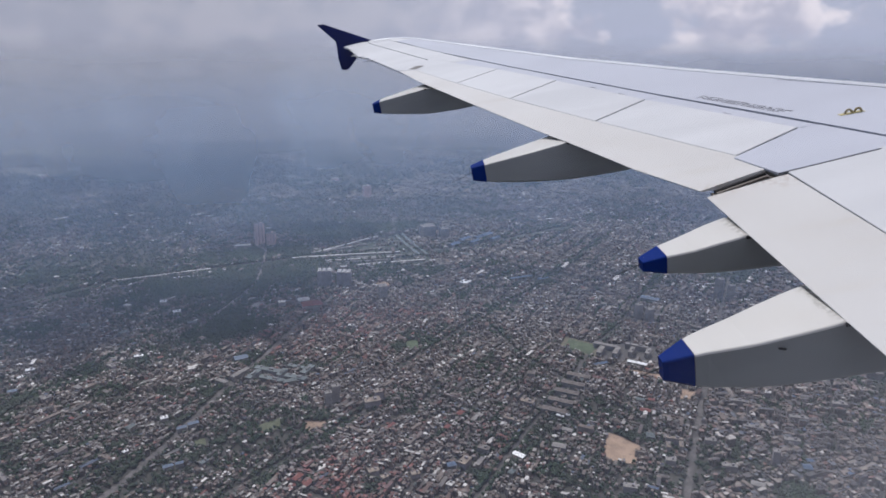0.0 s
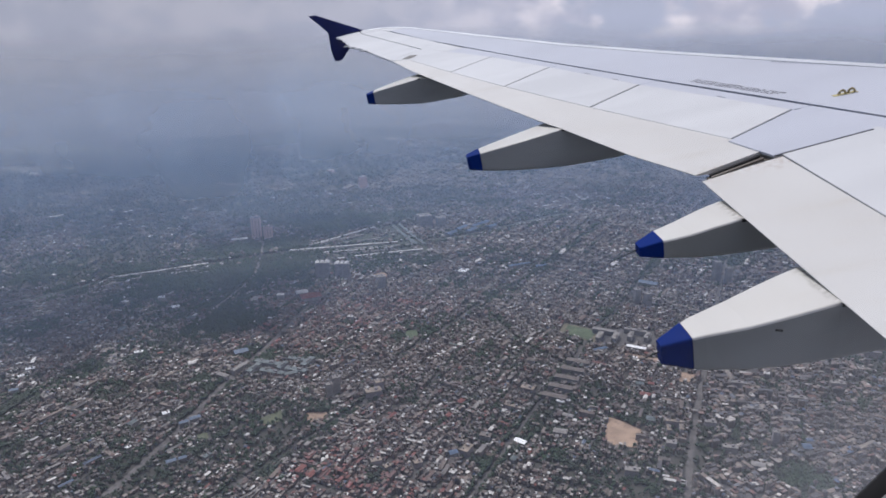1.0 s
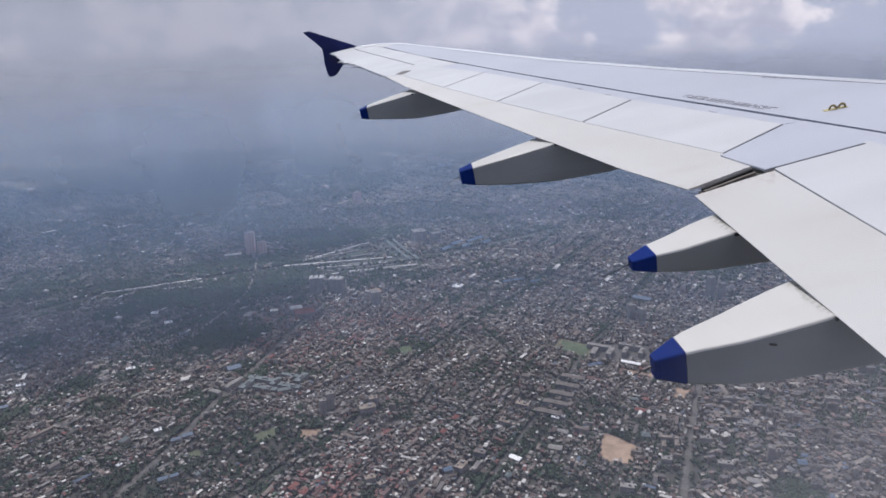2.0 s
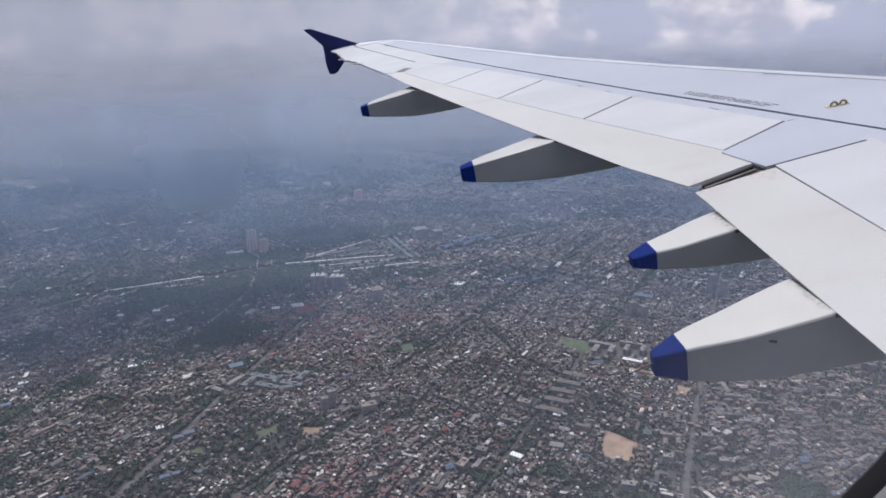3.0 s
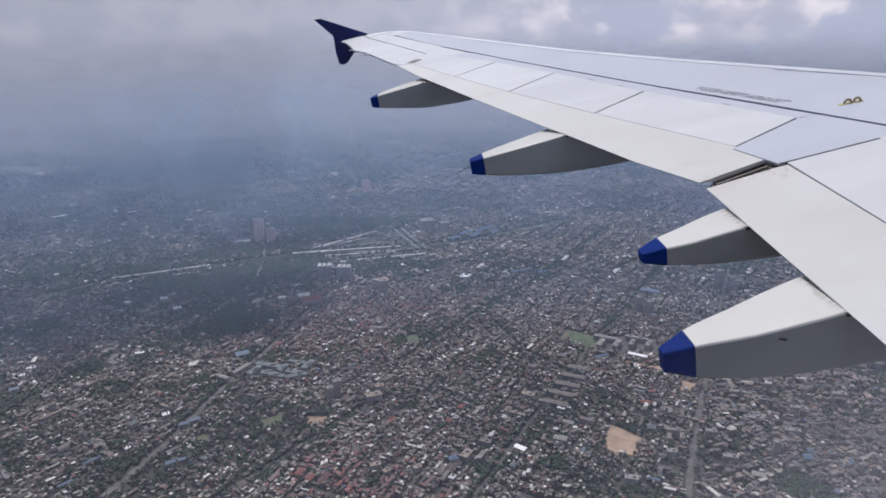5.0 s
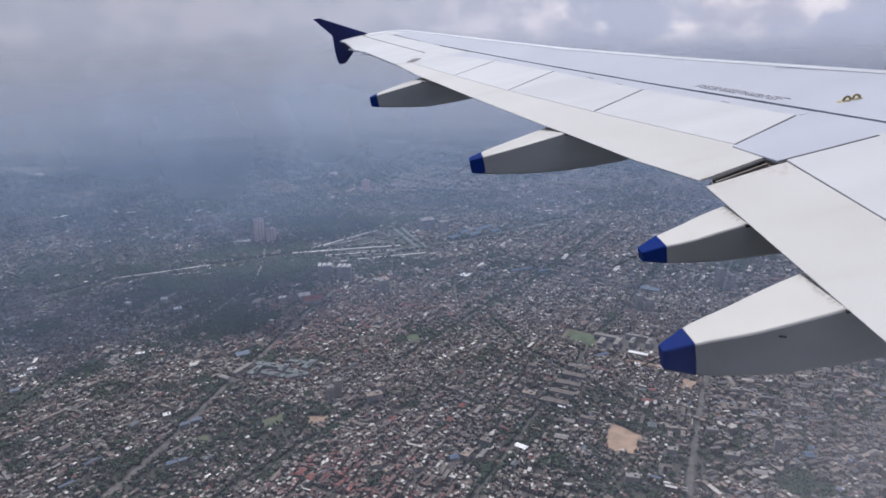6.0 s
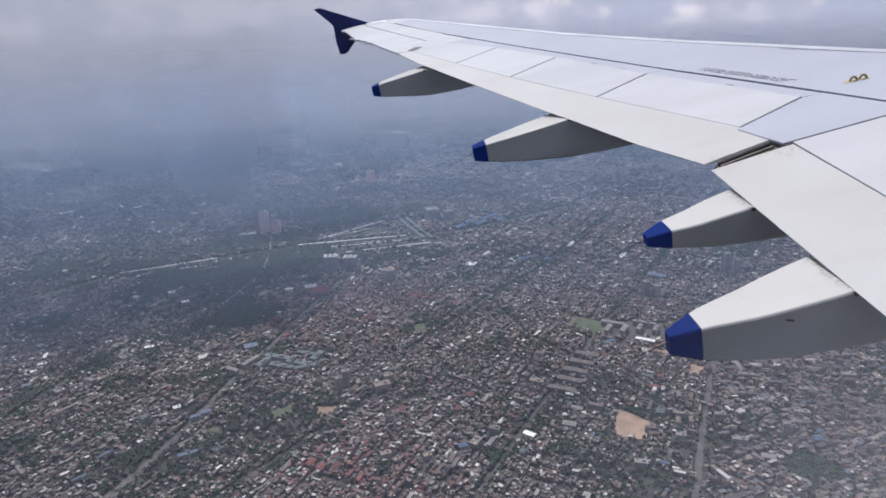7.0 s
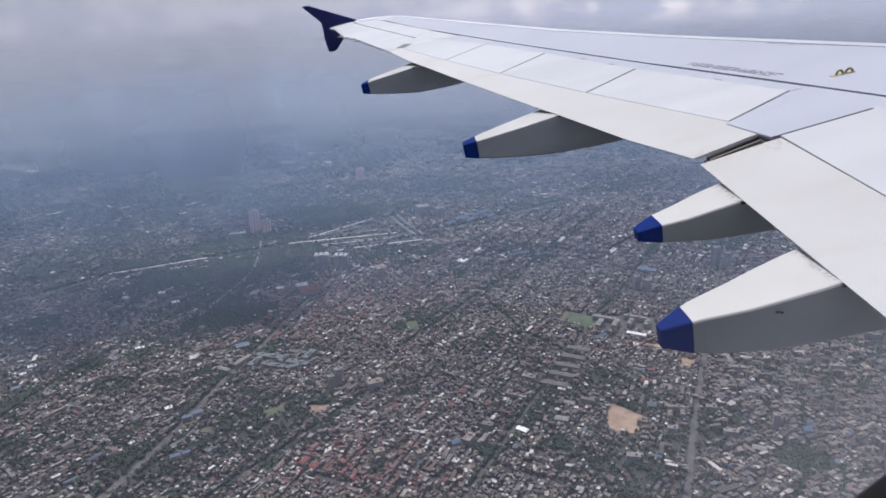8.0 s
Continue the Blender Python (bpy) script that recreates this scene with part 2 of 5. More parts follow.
def pane_material():
    m = bpy.data.materials.new("acrylic_pane")
    m.use_nodes = True
    n = Nodes(m.node_tree)
    clear = n.add("ShaderNodeBsdfTransparent", Color=(0.98, 0.983, 0.985, 1))
    spot = n.tree.nodes.new("ShaderNodeTexCoord").outputs["Object"]
    # wiped dust with a painted window reflection, thicker towards the pane's lower forward corner
    far = n.add("ShaderNodeVectorMath", Vector=spot)
    far.operation = "DISTANCE"
    far.inputs[1].default_value = (-19.47, 1.63, 2.0)
    smear = n.add("ShaderNodeMapping", Vector=spot, Rotation=(0, 0.7, 0), Scale=(40, 1, 9)).outputs[0]
    dust_glare = n.math("MULTIPLY", n.span(far.outputs["Value"], 0.0, 0.08, 0.074, 0.002), n.span(n.noise(smear, 1.0, 4.0), 0.3, 0.75, 0.5, 1.4))
    film = n.add("ShaderNodeBsdfTranslucent", Color=(0.85, 0.88, 0.96, 1))
    veiled = n.add("ShaderNodeMixShader", Fac=dust_glare)
    n.link(clear.outputs[0], veiled.inputs[1]), n.link(film.outputs[0], veiled.inputs[2])
    shine = n.add("ShaderNodeBsdfGlossy", Roughness=0.02)
    both = n.add("ShaderNodeMixShader", Fac=0.03)
    n.link(veiled.outputs[0], both.inputs[1]), n.link(shine.outputs[0], both.inputs[2])
    out = n.tree.nodes.new("ShaderNodeOutputMaterial")
    n.link(both.outputs[0], out.inputs[0])
    return m


pane_mat = pane_material()


def cloud_material():
    m = bpy.data.materials.new("cloud_vapour")
    m.use_nodes = True
    n = Nodes(m.node_tree)
    place = n.tree.nodes.new("ShaderNodeNewGeometry").outputs["Position"]
    a = n.add("ShaderNodeBsdfDiffuse", Color=cloud_tone)
    b = n.add("ShaderNodeBsdfTranslucent", Color=cloud_tone)
    both = n.add("ShaderNodeMixShader", Fac=0.45)
    n.link(a.outputs[0], both.inputs[1]), n.link(b.outputs[0], both.inputs[2])
    clear = n.tree.nodes.new("ShaderNodeBsdfTransparent")
    mixed = n.add("ShaderNodeMixShader", Fac=n.span(n.noise(place, 0.012, 4.0), 0.3, 0.7, 0.12, 0.45))
    n.link(clear.outputs[0], mixed.inputs[1]), n.link(both.outputs[0], mixed.inputs[2])
    out = n.tree.nodes.new("ShaderNodeOutputMaterial")
    n.link(mixed.outputs[0], out.inputs[0])
    return m


cloud_mat = cloud_material()


# ---- building helpers ----
def finish(name, bm, mats, parent=None, label="", smooth=False):
    """Links a bmesh as one mesh object, under a parent if one is given."""
    me = bpy.data.meshes.new(name)
    bmesh.ops.recalc_face_normals(bm, faces=bm.faces)
    bm.to_mesh(me)
    bm.free()
    for m in mats if isinstance(mats, (list, tuple)) else [mats]:
        me.materials.append(m)
    if smooth:
        me.polygons.foreach_set("use_smooth", [True] * len(me.polygons))
    ob = new(name, me)
    if parent is not None:
        ob.parent = parent
    if label:
        ob["label"] = label
    return ob


part = finish


def big_mesh(name, verts, groups, mats):
    """A mesh from arrays: groups of (faces array n x k, material index)."""
    me = bpy.data.meshes.new(name)
    me.vertices.add(len(verts))
    me.vertices.foreach_set("co", np.asarray(verts, np.float32).ravel())
    loops = np.concatenate([f.ravel() for f, _ in groups])
    totals = np.concatenate([np.full(len(f), f.shape[1]) for f, _ in groups])
    slots = np.concatenate([np.full(len(f), k) for f, k in groups])
    me.loops.add(len(loops))
    me.loops.foreach_set("vertex_index", loops.astype(np.int32))
    me.polygons.add(len(totals))
    me.polygons.foreach_set("loop_start", np.concatenate([[0], np.cumsum(totals)[:-1]]).astype(np.int32))
    me.polygons.foreach_set("loop_total", totals.astype(np.int32))
    me.polygons.foreach_set("material_index", slots.astype(np.int32))
    for m in mats:
        me.materials.append(m)
    me.update(calc_edges=True)
    return new(name, me)


def slab(corners, z0, z1, bevel=0.0):
    """An upright prism over a polygon in the plane."""
    bm = bmesh.new()
    low = [bm.verts.new((x, y, z0)) for x, y in corners]
    high = [bm.verts.new((x, y, z1)) for x, y in corners]
    bm.faces.new(low[::-1])
    bm.faces.new(high)
    for k in range(len(low)):
        j = (k + 1) % len(low)
        bm.faces.new((low[k], low[j], high[j], high[k]))
    if bevel:
        bmesh.ops.bevel(bm, geom=bm.edges[:], offset=bevel, segments=2, affect="EDGES")
    return bm


# ---- the aircraft: x forward, y out along the port wing, z up, before it is pitched and banked ----
EYE = Vector((-19.544, 1.532, 2.104))
ATTITUDE = Matrix(((0.98324, -0.04365, -0.17701), (0.0332, 0.99755, -0.06158), (0.17927, 0.05467, 0.98228))).to_4x4()
AIRFRAME = Matrix.Translation((0, 0, HEIGHT)) @ ATTITUDE @ Matrix.Translation(-EYE)


def airborne(name):
    """An empty carrying things given in the aircraft's own axes."""
    e = new(name)
    e.empty_display_size = 0.3
    e.matrix_world = AIRFRAME
    return e


def skin(y):
    """Height of the wing's upper surface, with dihedral and a little bend."""
    return (y - 1.98) * 0.08925 + 0.0316 * ((y - 2) / 15) ** 2


def along(points, y):
    """x at span y on a line given as (x, y) points."""
    pts = sorted(points, key=lambda p: p[1])
    return float(np.interp(y, [p[1] for p in pts], [p[0] for p in pts]))


LEADING = [(-11.6, 2.0), (-15.09, 8.13), (-15.58, 8.97), (-16.33, 10.25), (-17.34, 12.13), (-18.83, 15.34), (-19.69, 17.2), (-20.02, 17.66), (-20.28, 17.88), (-20.72, 18.1)]
SPAR = [(-14.1, 2.0), (-15.97, 6.8), (-16.56, 8.18), (-17.11, 9.42), (-18.22, 12.1), (-19.4, 15.06), (-20.34, 17.77)]
SPOILER_FRONT = [(-16.41, 7.43), (-17.21, 9.18), (-17.88, 10.87), (-18.5, 12.32), (-19.3, 13.88)]
SPOILER_BACK = [(-17.14, 7.03), (-17.9, 8.72), (-18.59, 10.35), (-19.18, 11.85), (-19.77, 13.44)]


def shrink(corners, by):
    """The polygon with every side moved inwards by a gap."""
    n = len(corners)
    area = sum(corners[k][0] * corners[(k + 1) % n][1] - corners[(k + 1) % n][0] * corners[k][1] for k in range(n))
    turn = 1 if area > 0 else -1
    out = []
    for k in range(n):
        p, q, r = (Vector(corners[(k + d) % n]) for d in (-1, 0, 1))
        a, b = (q - p).normalized(), (r - q).normalized()
        na, nb = Vector((-a.y, a.x)) * turn, Vector((-b.y, b.x)) * turn
        mid = na + nb
        mid = mid / max(mid.dot(na), 0.35)
        out.append(tuple(q + mid * by))
    return out


def wing_panel(name, corners, mat, gap=0.008, dz=0.0, thick=0.03, label="", bevel=0.004):
    """A skin panel that follows the wing's surface, with open joints round it."""
    bm = bmesh.new()
    pts = shrink(corners, gap)
    low = [bm.verts.new((x, y, skin(y) + dz - thick)) for x, y in pts]
    high = [bm.verts.new((x, y, skin(y) + dz)) for x, y in pts]
    bm.faces.new(low[::-1])
    top = bm.faces.new(high)
    for k in range(len(pts)):
        j = (k + 1) % len(pts)
        bm.faces.new((low[k], low[j], high[j], high[k]))
    if bevel:
        bmesh.ops.bevel(bm, geom=list(top.edges), offset=bevel, segments=1, affect="EDGES")
    bmesh.ops.triangulate(bm, faces=[f for f in bm.faces if len(f.verts) > 4])
    return part(name, bm, mat, wing, label)


wing = tagged(airborne("aircraft_wing"), "white and pale grey airliner wing with navy blue tip fence", "aircraft wing")


def wing_core():
    """The box under the skin panels: a dark lens-shaped section that tapers outwards."""
    bm = bmesh.new()
    rings = []
    for y in (0.7, 4.0, 6.5, 9.0, 11.5, 14.0, 16.0, 17.6):
        front = along(LEADING, y) - 0.12
        back = -16.95 if y < 6.9 else along(SPOILER_BACK, y) - 0.12
        back = back if y < 13.5 else along([(-19.9, 13.44), (-21.0, 17.6)], y)
        chord = front - back
        ring = []
        for s in np.linspace(0, 1, 7):
            ring.append((front - chord * s, y, skin(y) - 0.034 - 0.06 * (1 - s) ** 6))
        for s in np.linspace(1, 0, 7):
            ring.append((front - chord * s, y, skin(y) - 0.06 - 0.11 * chord * (math.sin(math.pi * min(1, s * 0.9 + 0.05)) ** 0.8)))
        rings.append([bm.verts.new(p) for p in ring])
    for a, b in zip(rings, rings[1:]):
        for k in range(14):
            j = (k + 1) % 14
            f = bm.faces.new((a[k], a[j], b[j], b[k]))
            f.material_index = 0 if k < 6 else 1
    bm.faces.new(rings[0])
    bm.faces.new(rings[-1][::-1])
    part("wing_box", bm, [seal, lower_shade_grey], wing)


wing_core()


def slat(y0, y1):
    """A piece of the rounded leading edge."""
    bm = bmesh.new()
    rings = []
    for y in np.linspace(y0 + 0.003, y1 - 0.003, 12):
        x = along(LEADING, y)
        w = 0.09 + 0.007 * max(0, 17.8 - y)
        ring = [(x - w, y, skin(y) + 0.004), (x - w * 0.45, y, skin(y) + 0.012), (x - 0.05, y, skin(y) + 0.004),
                (x, y, skin(y) - 0.035), (x - 0.03, y, skin(y) - 0.08), (x - w, y, skin(y) - 0.12)]
        rings.append([bm.verts.new(p) for p in ring])
    for a, b in zip(rings, rings[1:]):
        for k in range(6):
            bm.faces.new((a[k], a[(k + 1) % 6], b[(k + 1) % 6], b[k]))
    bm.faces.new(rings[0])
    bm.faces.new(rings[-1][::-1])
    part("slat", bm, bare_metal, wing, "bright leading edge slat", smooth=False)


for a, b in ((2.0, 6.2), (6.2, 9.4), (9.4, 12.4), (12.4, 15.2), (15.2, 18.1)):
    slat(a, b)


def front_panels():
    """Grey skin between the slats and the dark spar joint."""
    cuts = [2.0, 6.0, 17.2]
    for a, b in zip(cuts, cuts[1:]):
        ys = [a] + [p[1] for p in sorted(LEADING, key=lambda p: p[1]) if a < p[1] < b] + [b]
        front = [(along(LEADING, y) - 0.095 - 0.007 * (17.8 - y), y) for y in ys]
        ys = [a] + [p[1] for p in sorted(SPAR, key=lambda p: p[1]) if a < p[1] < b] + [b]
        back = [(along(SPAR, y), y) for y in ys]
        wing_panel("front_panel", front + [(x + 0.022 + 0.003 * max(0, 13 - y), y) for x, y in back[::-1]], grey_paint, 0.002, label="pale blue-grey upper wing skin")


front_panels()
wing_panel("tip_cap", [(-19.8, 17.2), (-20.12, 17.65), (-20.4, 17.88), (-20.84, 18.1), (-20.76, 17.70), (-20.35, 17.74), (-20.15, 17.2)], white_paint, 0.002)
wing_panel("tip_fairing", [(-20.77, 17.69), (-20.86, 18.11), (-21.12, 18.13), (-21.40, 17.95), (-21.31, 17.69)], white_paint, 0.002)
wing_panel("tip_panel", [(-20.34, 17.72), (-19.2, 14.6), (-19.53, 14.22), (-20.77, 17.68)], white_paint, 0.012)
wing_panel("aileron", [(-20.77, 17.68), (-19.53, 14.22), (-20.11, 13.77), (-20.73, 15.71), (-20.97, 16.2), (-21.3, 17.7)], white_paint, 0.010,
           label="white aileron at the wing tip")
wing_panel("fixed_panel", [(-19.53, 14.22), (-19.22, 14.6), (-18.80, 13.5), (-19.105, 13.5), (-19.3, 13.88), (-19.77, 13.44), (-20.11, 13.77)], white_paint, 0.004)
wing_panel("vent", [(-19.74, 13.84), (-19.62, 13.73), (-19.76, 13.55), (-19.89, 13.66)], vent_mat, 0.0, dz=0.006, label="brown mesh vent patch", bevel=0)


def strip_panels():
    """The narrow fixed strip between the spar joint and the spoilers."""
    cuts = [7.43, 9.18, 10.87, 12.32, 13.5]
    for a, b in zip(cuts, cuts[1:]):
        wing_panel("hinge_strip", [(along(SPAR, a), a), (along(SPAR, b), b), (along(SPOILER_FRONT, b), b), (along(SPOILER_FRONT, a), a)],
                   grey_paint, 0.002, dz=-0.002)


strip_panels()
wing_panel("inner_strip", [(-16.3, 7.43), (-16.41, 7.41), (-16.19, 6.63), (-16.02, 5.9), (-16.02, 2.0), (-14.1, 2.0), (-15.97, 6.8), (-16.24, 7.43)],
           grey_paint, 0.002)
for k in range(4):
    a, b = SPOILER_BACK[k], SPOILER_BACK[k + 1]
    c, d = SPOILER_FRONT[k + 1], SPOILER_FRONT[k]
    a, b, c, d = (Vector(p) for p in (a, b, c, d))
    side = (b - a).normalized() * 0.011
    wing_panel("spoiler", [tuple(p) for p in (a + side, b - side, c - side, d + side)], white_paint, 0.0035, dz=0.003, label="flat white spoiler panel")
wing_panel("kink_panel", [(-17.19, 6.99), (-17.05, 6.51), (-16.19, 6.63), (-16.41, 7.41)], grey_paint, 0.0045, dz=0.010, thick=0.02,
           label="grey cover panel over the flap joint")
wing_panel("joint_seal", [(-17.055, 6.512), (-16.19, 6.632), (-16.19, 6.624), (-17.055, 6.505)], seal, 0.0, dz=0.0065, thick=0.004, bevel=0, label="thin dark rubber joint seal")
wing_panel("inner_spoiler", [(-16.98, 6.53), (-16.13, 6.68), (-16.02, 5.9), (-16.02, 2.0), (-16.955, 2.0)], white_paint, 0.0045, dz=0.004)


def flap(name, front, back, label):
    """A flap: rounded nose, tapering to a thin trailing edge; runs of (x, y) from the outer end inwards."""
    bm = bmesh.new()
    rings = []
    for (xf, yf), (xb, yb) in zip(front, back):
        ring = []
        for s, up, down in ((0.0, -0.003, 0.03), (0.12, 0.0, 0.075), (0.5, 0.0, 0.06), (1.0, 0.0, 0.006)):
            x, y = xf + (xb - xf) * s, yf + (yb - yf) * s
            ring.append(((x, y, skin(y) + up), (x, y, skin(y) - down)))
        rings.append([bm.verts.new(p[0]) for p in ring] + [bm.verts.new(p[1]) for p in ring[::-1]])
    for a, b in zip(rings, rings[1:]):
        for k in range(8):
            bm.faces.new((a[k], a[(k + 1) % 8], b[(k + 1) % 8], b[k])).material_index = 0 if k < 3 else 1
    bm.faces.new(rings[0])
    bm.faces.new(rings[-1][::-1])
    part(name, bm, [flap_paint, lower_shade_grey], wing, label)


OUT_BACK = [(-20.07, 13.68), (-19.73, 12.45), (-19.02, 10.27), (-18.47, 8.62), (-18.32, 8.21), (-17.96, 7.12), (-17.78, 6.70), (-17.68, 6.46)]
OUT_FRONT = [(-19.775, 13.44), (-19.24, 12.0), (-18.605, 10.37), (-17.985, 8.9), (-17.83, 8.55), (-17.38, 7.55), (-17.145, 7.03), (-17.09, 6.66)]
OUT_FRONT = [(x + 0.015, y + 0.003) for x, y in OUT_FRONT]
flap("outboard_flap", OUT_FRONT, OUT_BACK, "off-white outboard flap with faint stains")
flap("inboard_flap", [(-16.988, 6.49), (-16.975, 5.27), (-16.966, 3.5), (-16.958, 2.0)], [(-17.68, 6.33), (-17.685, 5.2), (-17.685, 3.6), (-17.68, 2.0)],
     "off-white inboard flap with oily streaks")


def flap_well():
    """Brown ribs seen in the gap between the two flaps."""
    wing_panel("flap_well", [(-17.59, 6.475), (-17.09, 6.68), (-17.0, 6.5), (-17.58, 6.345)], rib_brown, 0.0, dz=-0.04, thick=0.03, bevel=0)
    for k, (o, mat) in enumerate(((0.02, seal), (0.09, rib_brown), (0.15, seal))):
        a, b = Vector((-17.57, 6.462 - o * 0.5)), Vector((-17.1, 6.645 - o * 0.8))
        d = (b - a).normalized()
        w = Vector((-d.y, d.x)) * 0.010
        wing_panel("well_rib", [tuple(a - w), tuple(b - w), tuple(b + w), tuple(a + w)], mat, 0.0, dz=-0.012 - 0.006 * k, thick=0.03, bevel=0)


flap_well()


def sooty_paint(x_back):
    """White fairing paint with brown grime gathered at its front joint and thin streaks running back."""
    m = bpy.data.materials.new("sooty_white_paint")
    m.use_nodes = True
    n = Nodes(m.node_tree)
    spot = n.tree.nodes.new("ShaderNodeTexCoord").outputs["Object"]
    x = n.add("ShaderNodeSeparateXYZ", Vector=spot).outputs[0]
    streak = n.noise(n.add("ShaderNodeMapping", Vector=spot, Scale=(2.0, 26.0, 6.0)).outputs[0], 1.0, 5.0, 0.6)
    speck = n.noise(spot, 30.0, 4.0)
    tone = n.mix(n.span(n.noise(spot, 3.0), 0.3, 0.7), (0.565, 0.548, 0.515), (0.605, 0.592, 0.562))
    tone = n.mix(n.math("MULTIPLY", n.span(streak, 0.45, 0.8), n.span(x, x_back - 0.45, x_back, 0.02, 0.22)), tone, (0.36, 0.31, 0.24))
    tone = n.mix(n.math("MULTIPLY", n.span(speck, 0.35, 0.65), n.span(x, x_back - 0.05, x_back - 0.005, 0.0, 0.5)), tone, (0.13, 0.105, 0.075))
    s = n.add("ShaderNodeBsdfPrincipled", Base_Color=tone, Roughness=n.span(speck, 0.2, 0.8, 0.42, 0.6), Coat_Weight=0.15, Coat_Roughness=0.15)
    out = n.tree.nodes.new("ShaderNodeOutputMaterial")
    n.link(s.outputs[0], out.inputs[0])
    return m


def fairing(yc, half, x_back, x_tip, tops, bottoms, x_front, z_front, band=0.86, taper=0.62, bend=1.4):
    """A flap track fairing: a canoe-shaped body that ends in a blunt blue tip with a thin static wick."""
    shares = (0.0, 0.25, 0.5, 0.78, 1.0)

    def ring(bm, s, grow=0.0):
        x = x_back + (x_tip - x_back) * s
        t, b = np.interp(s, shares, tops), np.interp(s, shares, bottoms)
        h = half * (1 - taper * max(0, s) ** bend - 0.1 * max(0, s) ** 8) + grow
        t, b = t + grow, b - grow
        upright = 0.80 + 0.18 * min(1.0, max(0.0, (s - 0.6) / 0.35))
        return [bm.verts.new(p) for p in section(x, h, t, b, 0.0, upright)]

    def section(x, h, t, b, tilt=0.0, foot=0.80, crisp=1.0):
        e = min(0.013, (t - b) * 0.12, h * 0.3) * crisp
        low = h * foot
        pts = [(-h, t - e), (-h + e * 0.35, t - e * 0.3), (-h + e, t), (h - e, t), (h - e * 0.35, t - e * 0.3), (h, t - e),
               (low, b + e * 1.5), (low - e * 1.5, b), (-low + e * 1.5, b), (-low, b + e * 1.5)]
        return [(x, yc + y, z + (tilt * (y + h) / (2 * h) if k < 6 else 0.0)) for k, (y, z) in enumerate(pts)]

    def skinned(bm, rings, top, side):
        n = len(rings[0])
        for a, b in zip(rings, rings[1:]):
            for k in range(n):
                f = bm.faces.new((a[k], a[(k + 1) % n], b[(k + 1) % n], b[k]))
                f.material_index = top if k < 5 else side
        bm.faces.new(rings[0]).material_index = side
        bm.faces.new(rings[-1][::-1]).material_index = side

    bm = bmesh.new()
    front = []
    for s in np.linspace(0, 1, 6):
        x = x_front + (x_back - 0.0 - x_front) * s
        t = tops[0] - 0.022 - 0.18 * (1 - s) ** 2
        b = z_front + (bottoms[0] - z_front) * s - 0.02 * math.sin(math.pi * s)
        h = half * (0.35 + 0.65 * math.sin(0.5 * math.pi * min(1, s * 1.3)))
        if s < 0.95:
            front.append([bm.verts.new(p) for p in section(x, h, max(t, b + 0.04), b, 0.04)])
    rings = front + [ring(bm, s) for s in (0.0, 0.12, 0.25, 0.38, 0.5, 0.64, 0.75, band - 0.004)]
    skinned(bm, rings, 0, 1)
    # sides and bottom take the grey that holds their shade in its tone
    body = part("flap_track_fairing", bm, [sooty_paint(x_back), lower_shade_grey], wing, "white topped fairing with shade-grey sides and a blue tail tip")
    bm = bmesh.new()
    t, b = tops[-1], bottoms[-1]
    rings = [ring(bm, band, 0.002), ring(bm, 0.97, 0.0)]
    rings.append([bm.verts.new(p) for p in section(x_tip, half * (0.9 - taper) * 0.9, t - 0.001, b, 0.0, 0.98, 0.6)])
    skinned(bm, rings, 0, 0)
    part("blue_tip", bm, blue_paint, body, "glossy royal blue tail tip")
    bm = bmesh.new()
    a, c = Vector((x_tip + 0.02, yc, (t + b) / 2 + 0.01)), Vector((x_tip - 0.20, yc + 0.01, (t + b) / 2 - 0.06))
    rod(bm, a, c, 0.004, 0.002)
    part("static_wick", bm, seal, body, "thin black static wick")
    if yc < 5:
        bm = bmesh.new()
        bmesh.ops.create_cube(bm, size=1, matrix=pose(-18.0, yc - half * 0.85, 0.118, 0, 16, -6) @ Matrix.Diagonal((0.042, 0.012, 0.012, 1)))
        bmesh.ops.bevel(bm, geom=bm.edges[:], offset=0.004, segments=1, affect="EDGES")
        part("drain_slot", bm, seal, body)
    # small bolted cap where the fairing passes under the trailing edge
    bm = bmesh.new()
    bmesh.ops.create_cube(bm, size=1, matrix=Matrix.Translation((x_back + 0.012, yc - half + 0.006, tops[0] - 0.014)) @ Matrix.Diagonal((0.03, 0.03, 0.02, 1)))
    part("hinge_block", bm, seal, body)


def rod(bm, a, b, r0, r1, sides=6):
    """A thin tapering rod from a to b."""
    d = b - a
    bmesh.ops.create_cone(bm, cap_ends=True, segments=sides, radius1=r0, radius2=r1, depth=d.length,
                          matrix=Matrix.Translation((a + b) / 2) @ d.to_track_quat("Z", "Y").to_matrix().to_4x4())


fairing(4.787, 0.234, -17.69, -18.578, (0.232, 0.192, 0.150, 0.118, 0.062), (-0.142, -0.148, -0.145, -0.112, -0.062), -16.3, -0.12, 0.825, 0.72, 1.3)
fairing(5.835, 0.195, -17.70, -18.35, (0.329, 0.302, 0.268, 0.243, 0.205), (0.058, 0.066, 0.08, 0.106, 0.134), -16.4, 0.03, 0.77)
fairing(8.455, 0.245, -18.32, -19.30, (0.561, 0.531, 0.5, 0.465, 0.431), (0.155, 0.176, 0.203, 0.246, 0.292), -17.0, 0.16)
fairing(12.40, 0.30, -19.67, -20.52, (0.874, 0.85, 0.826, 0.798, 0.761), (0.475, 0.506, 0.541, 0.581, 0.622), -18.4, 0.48)


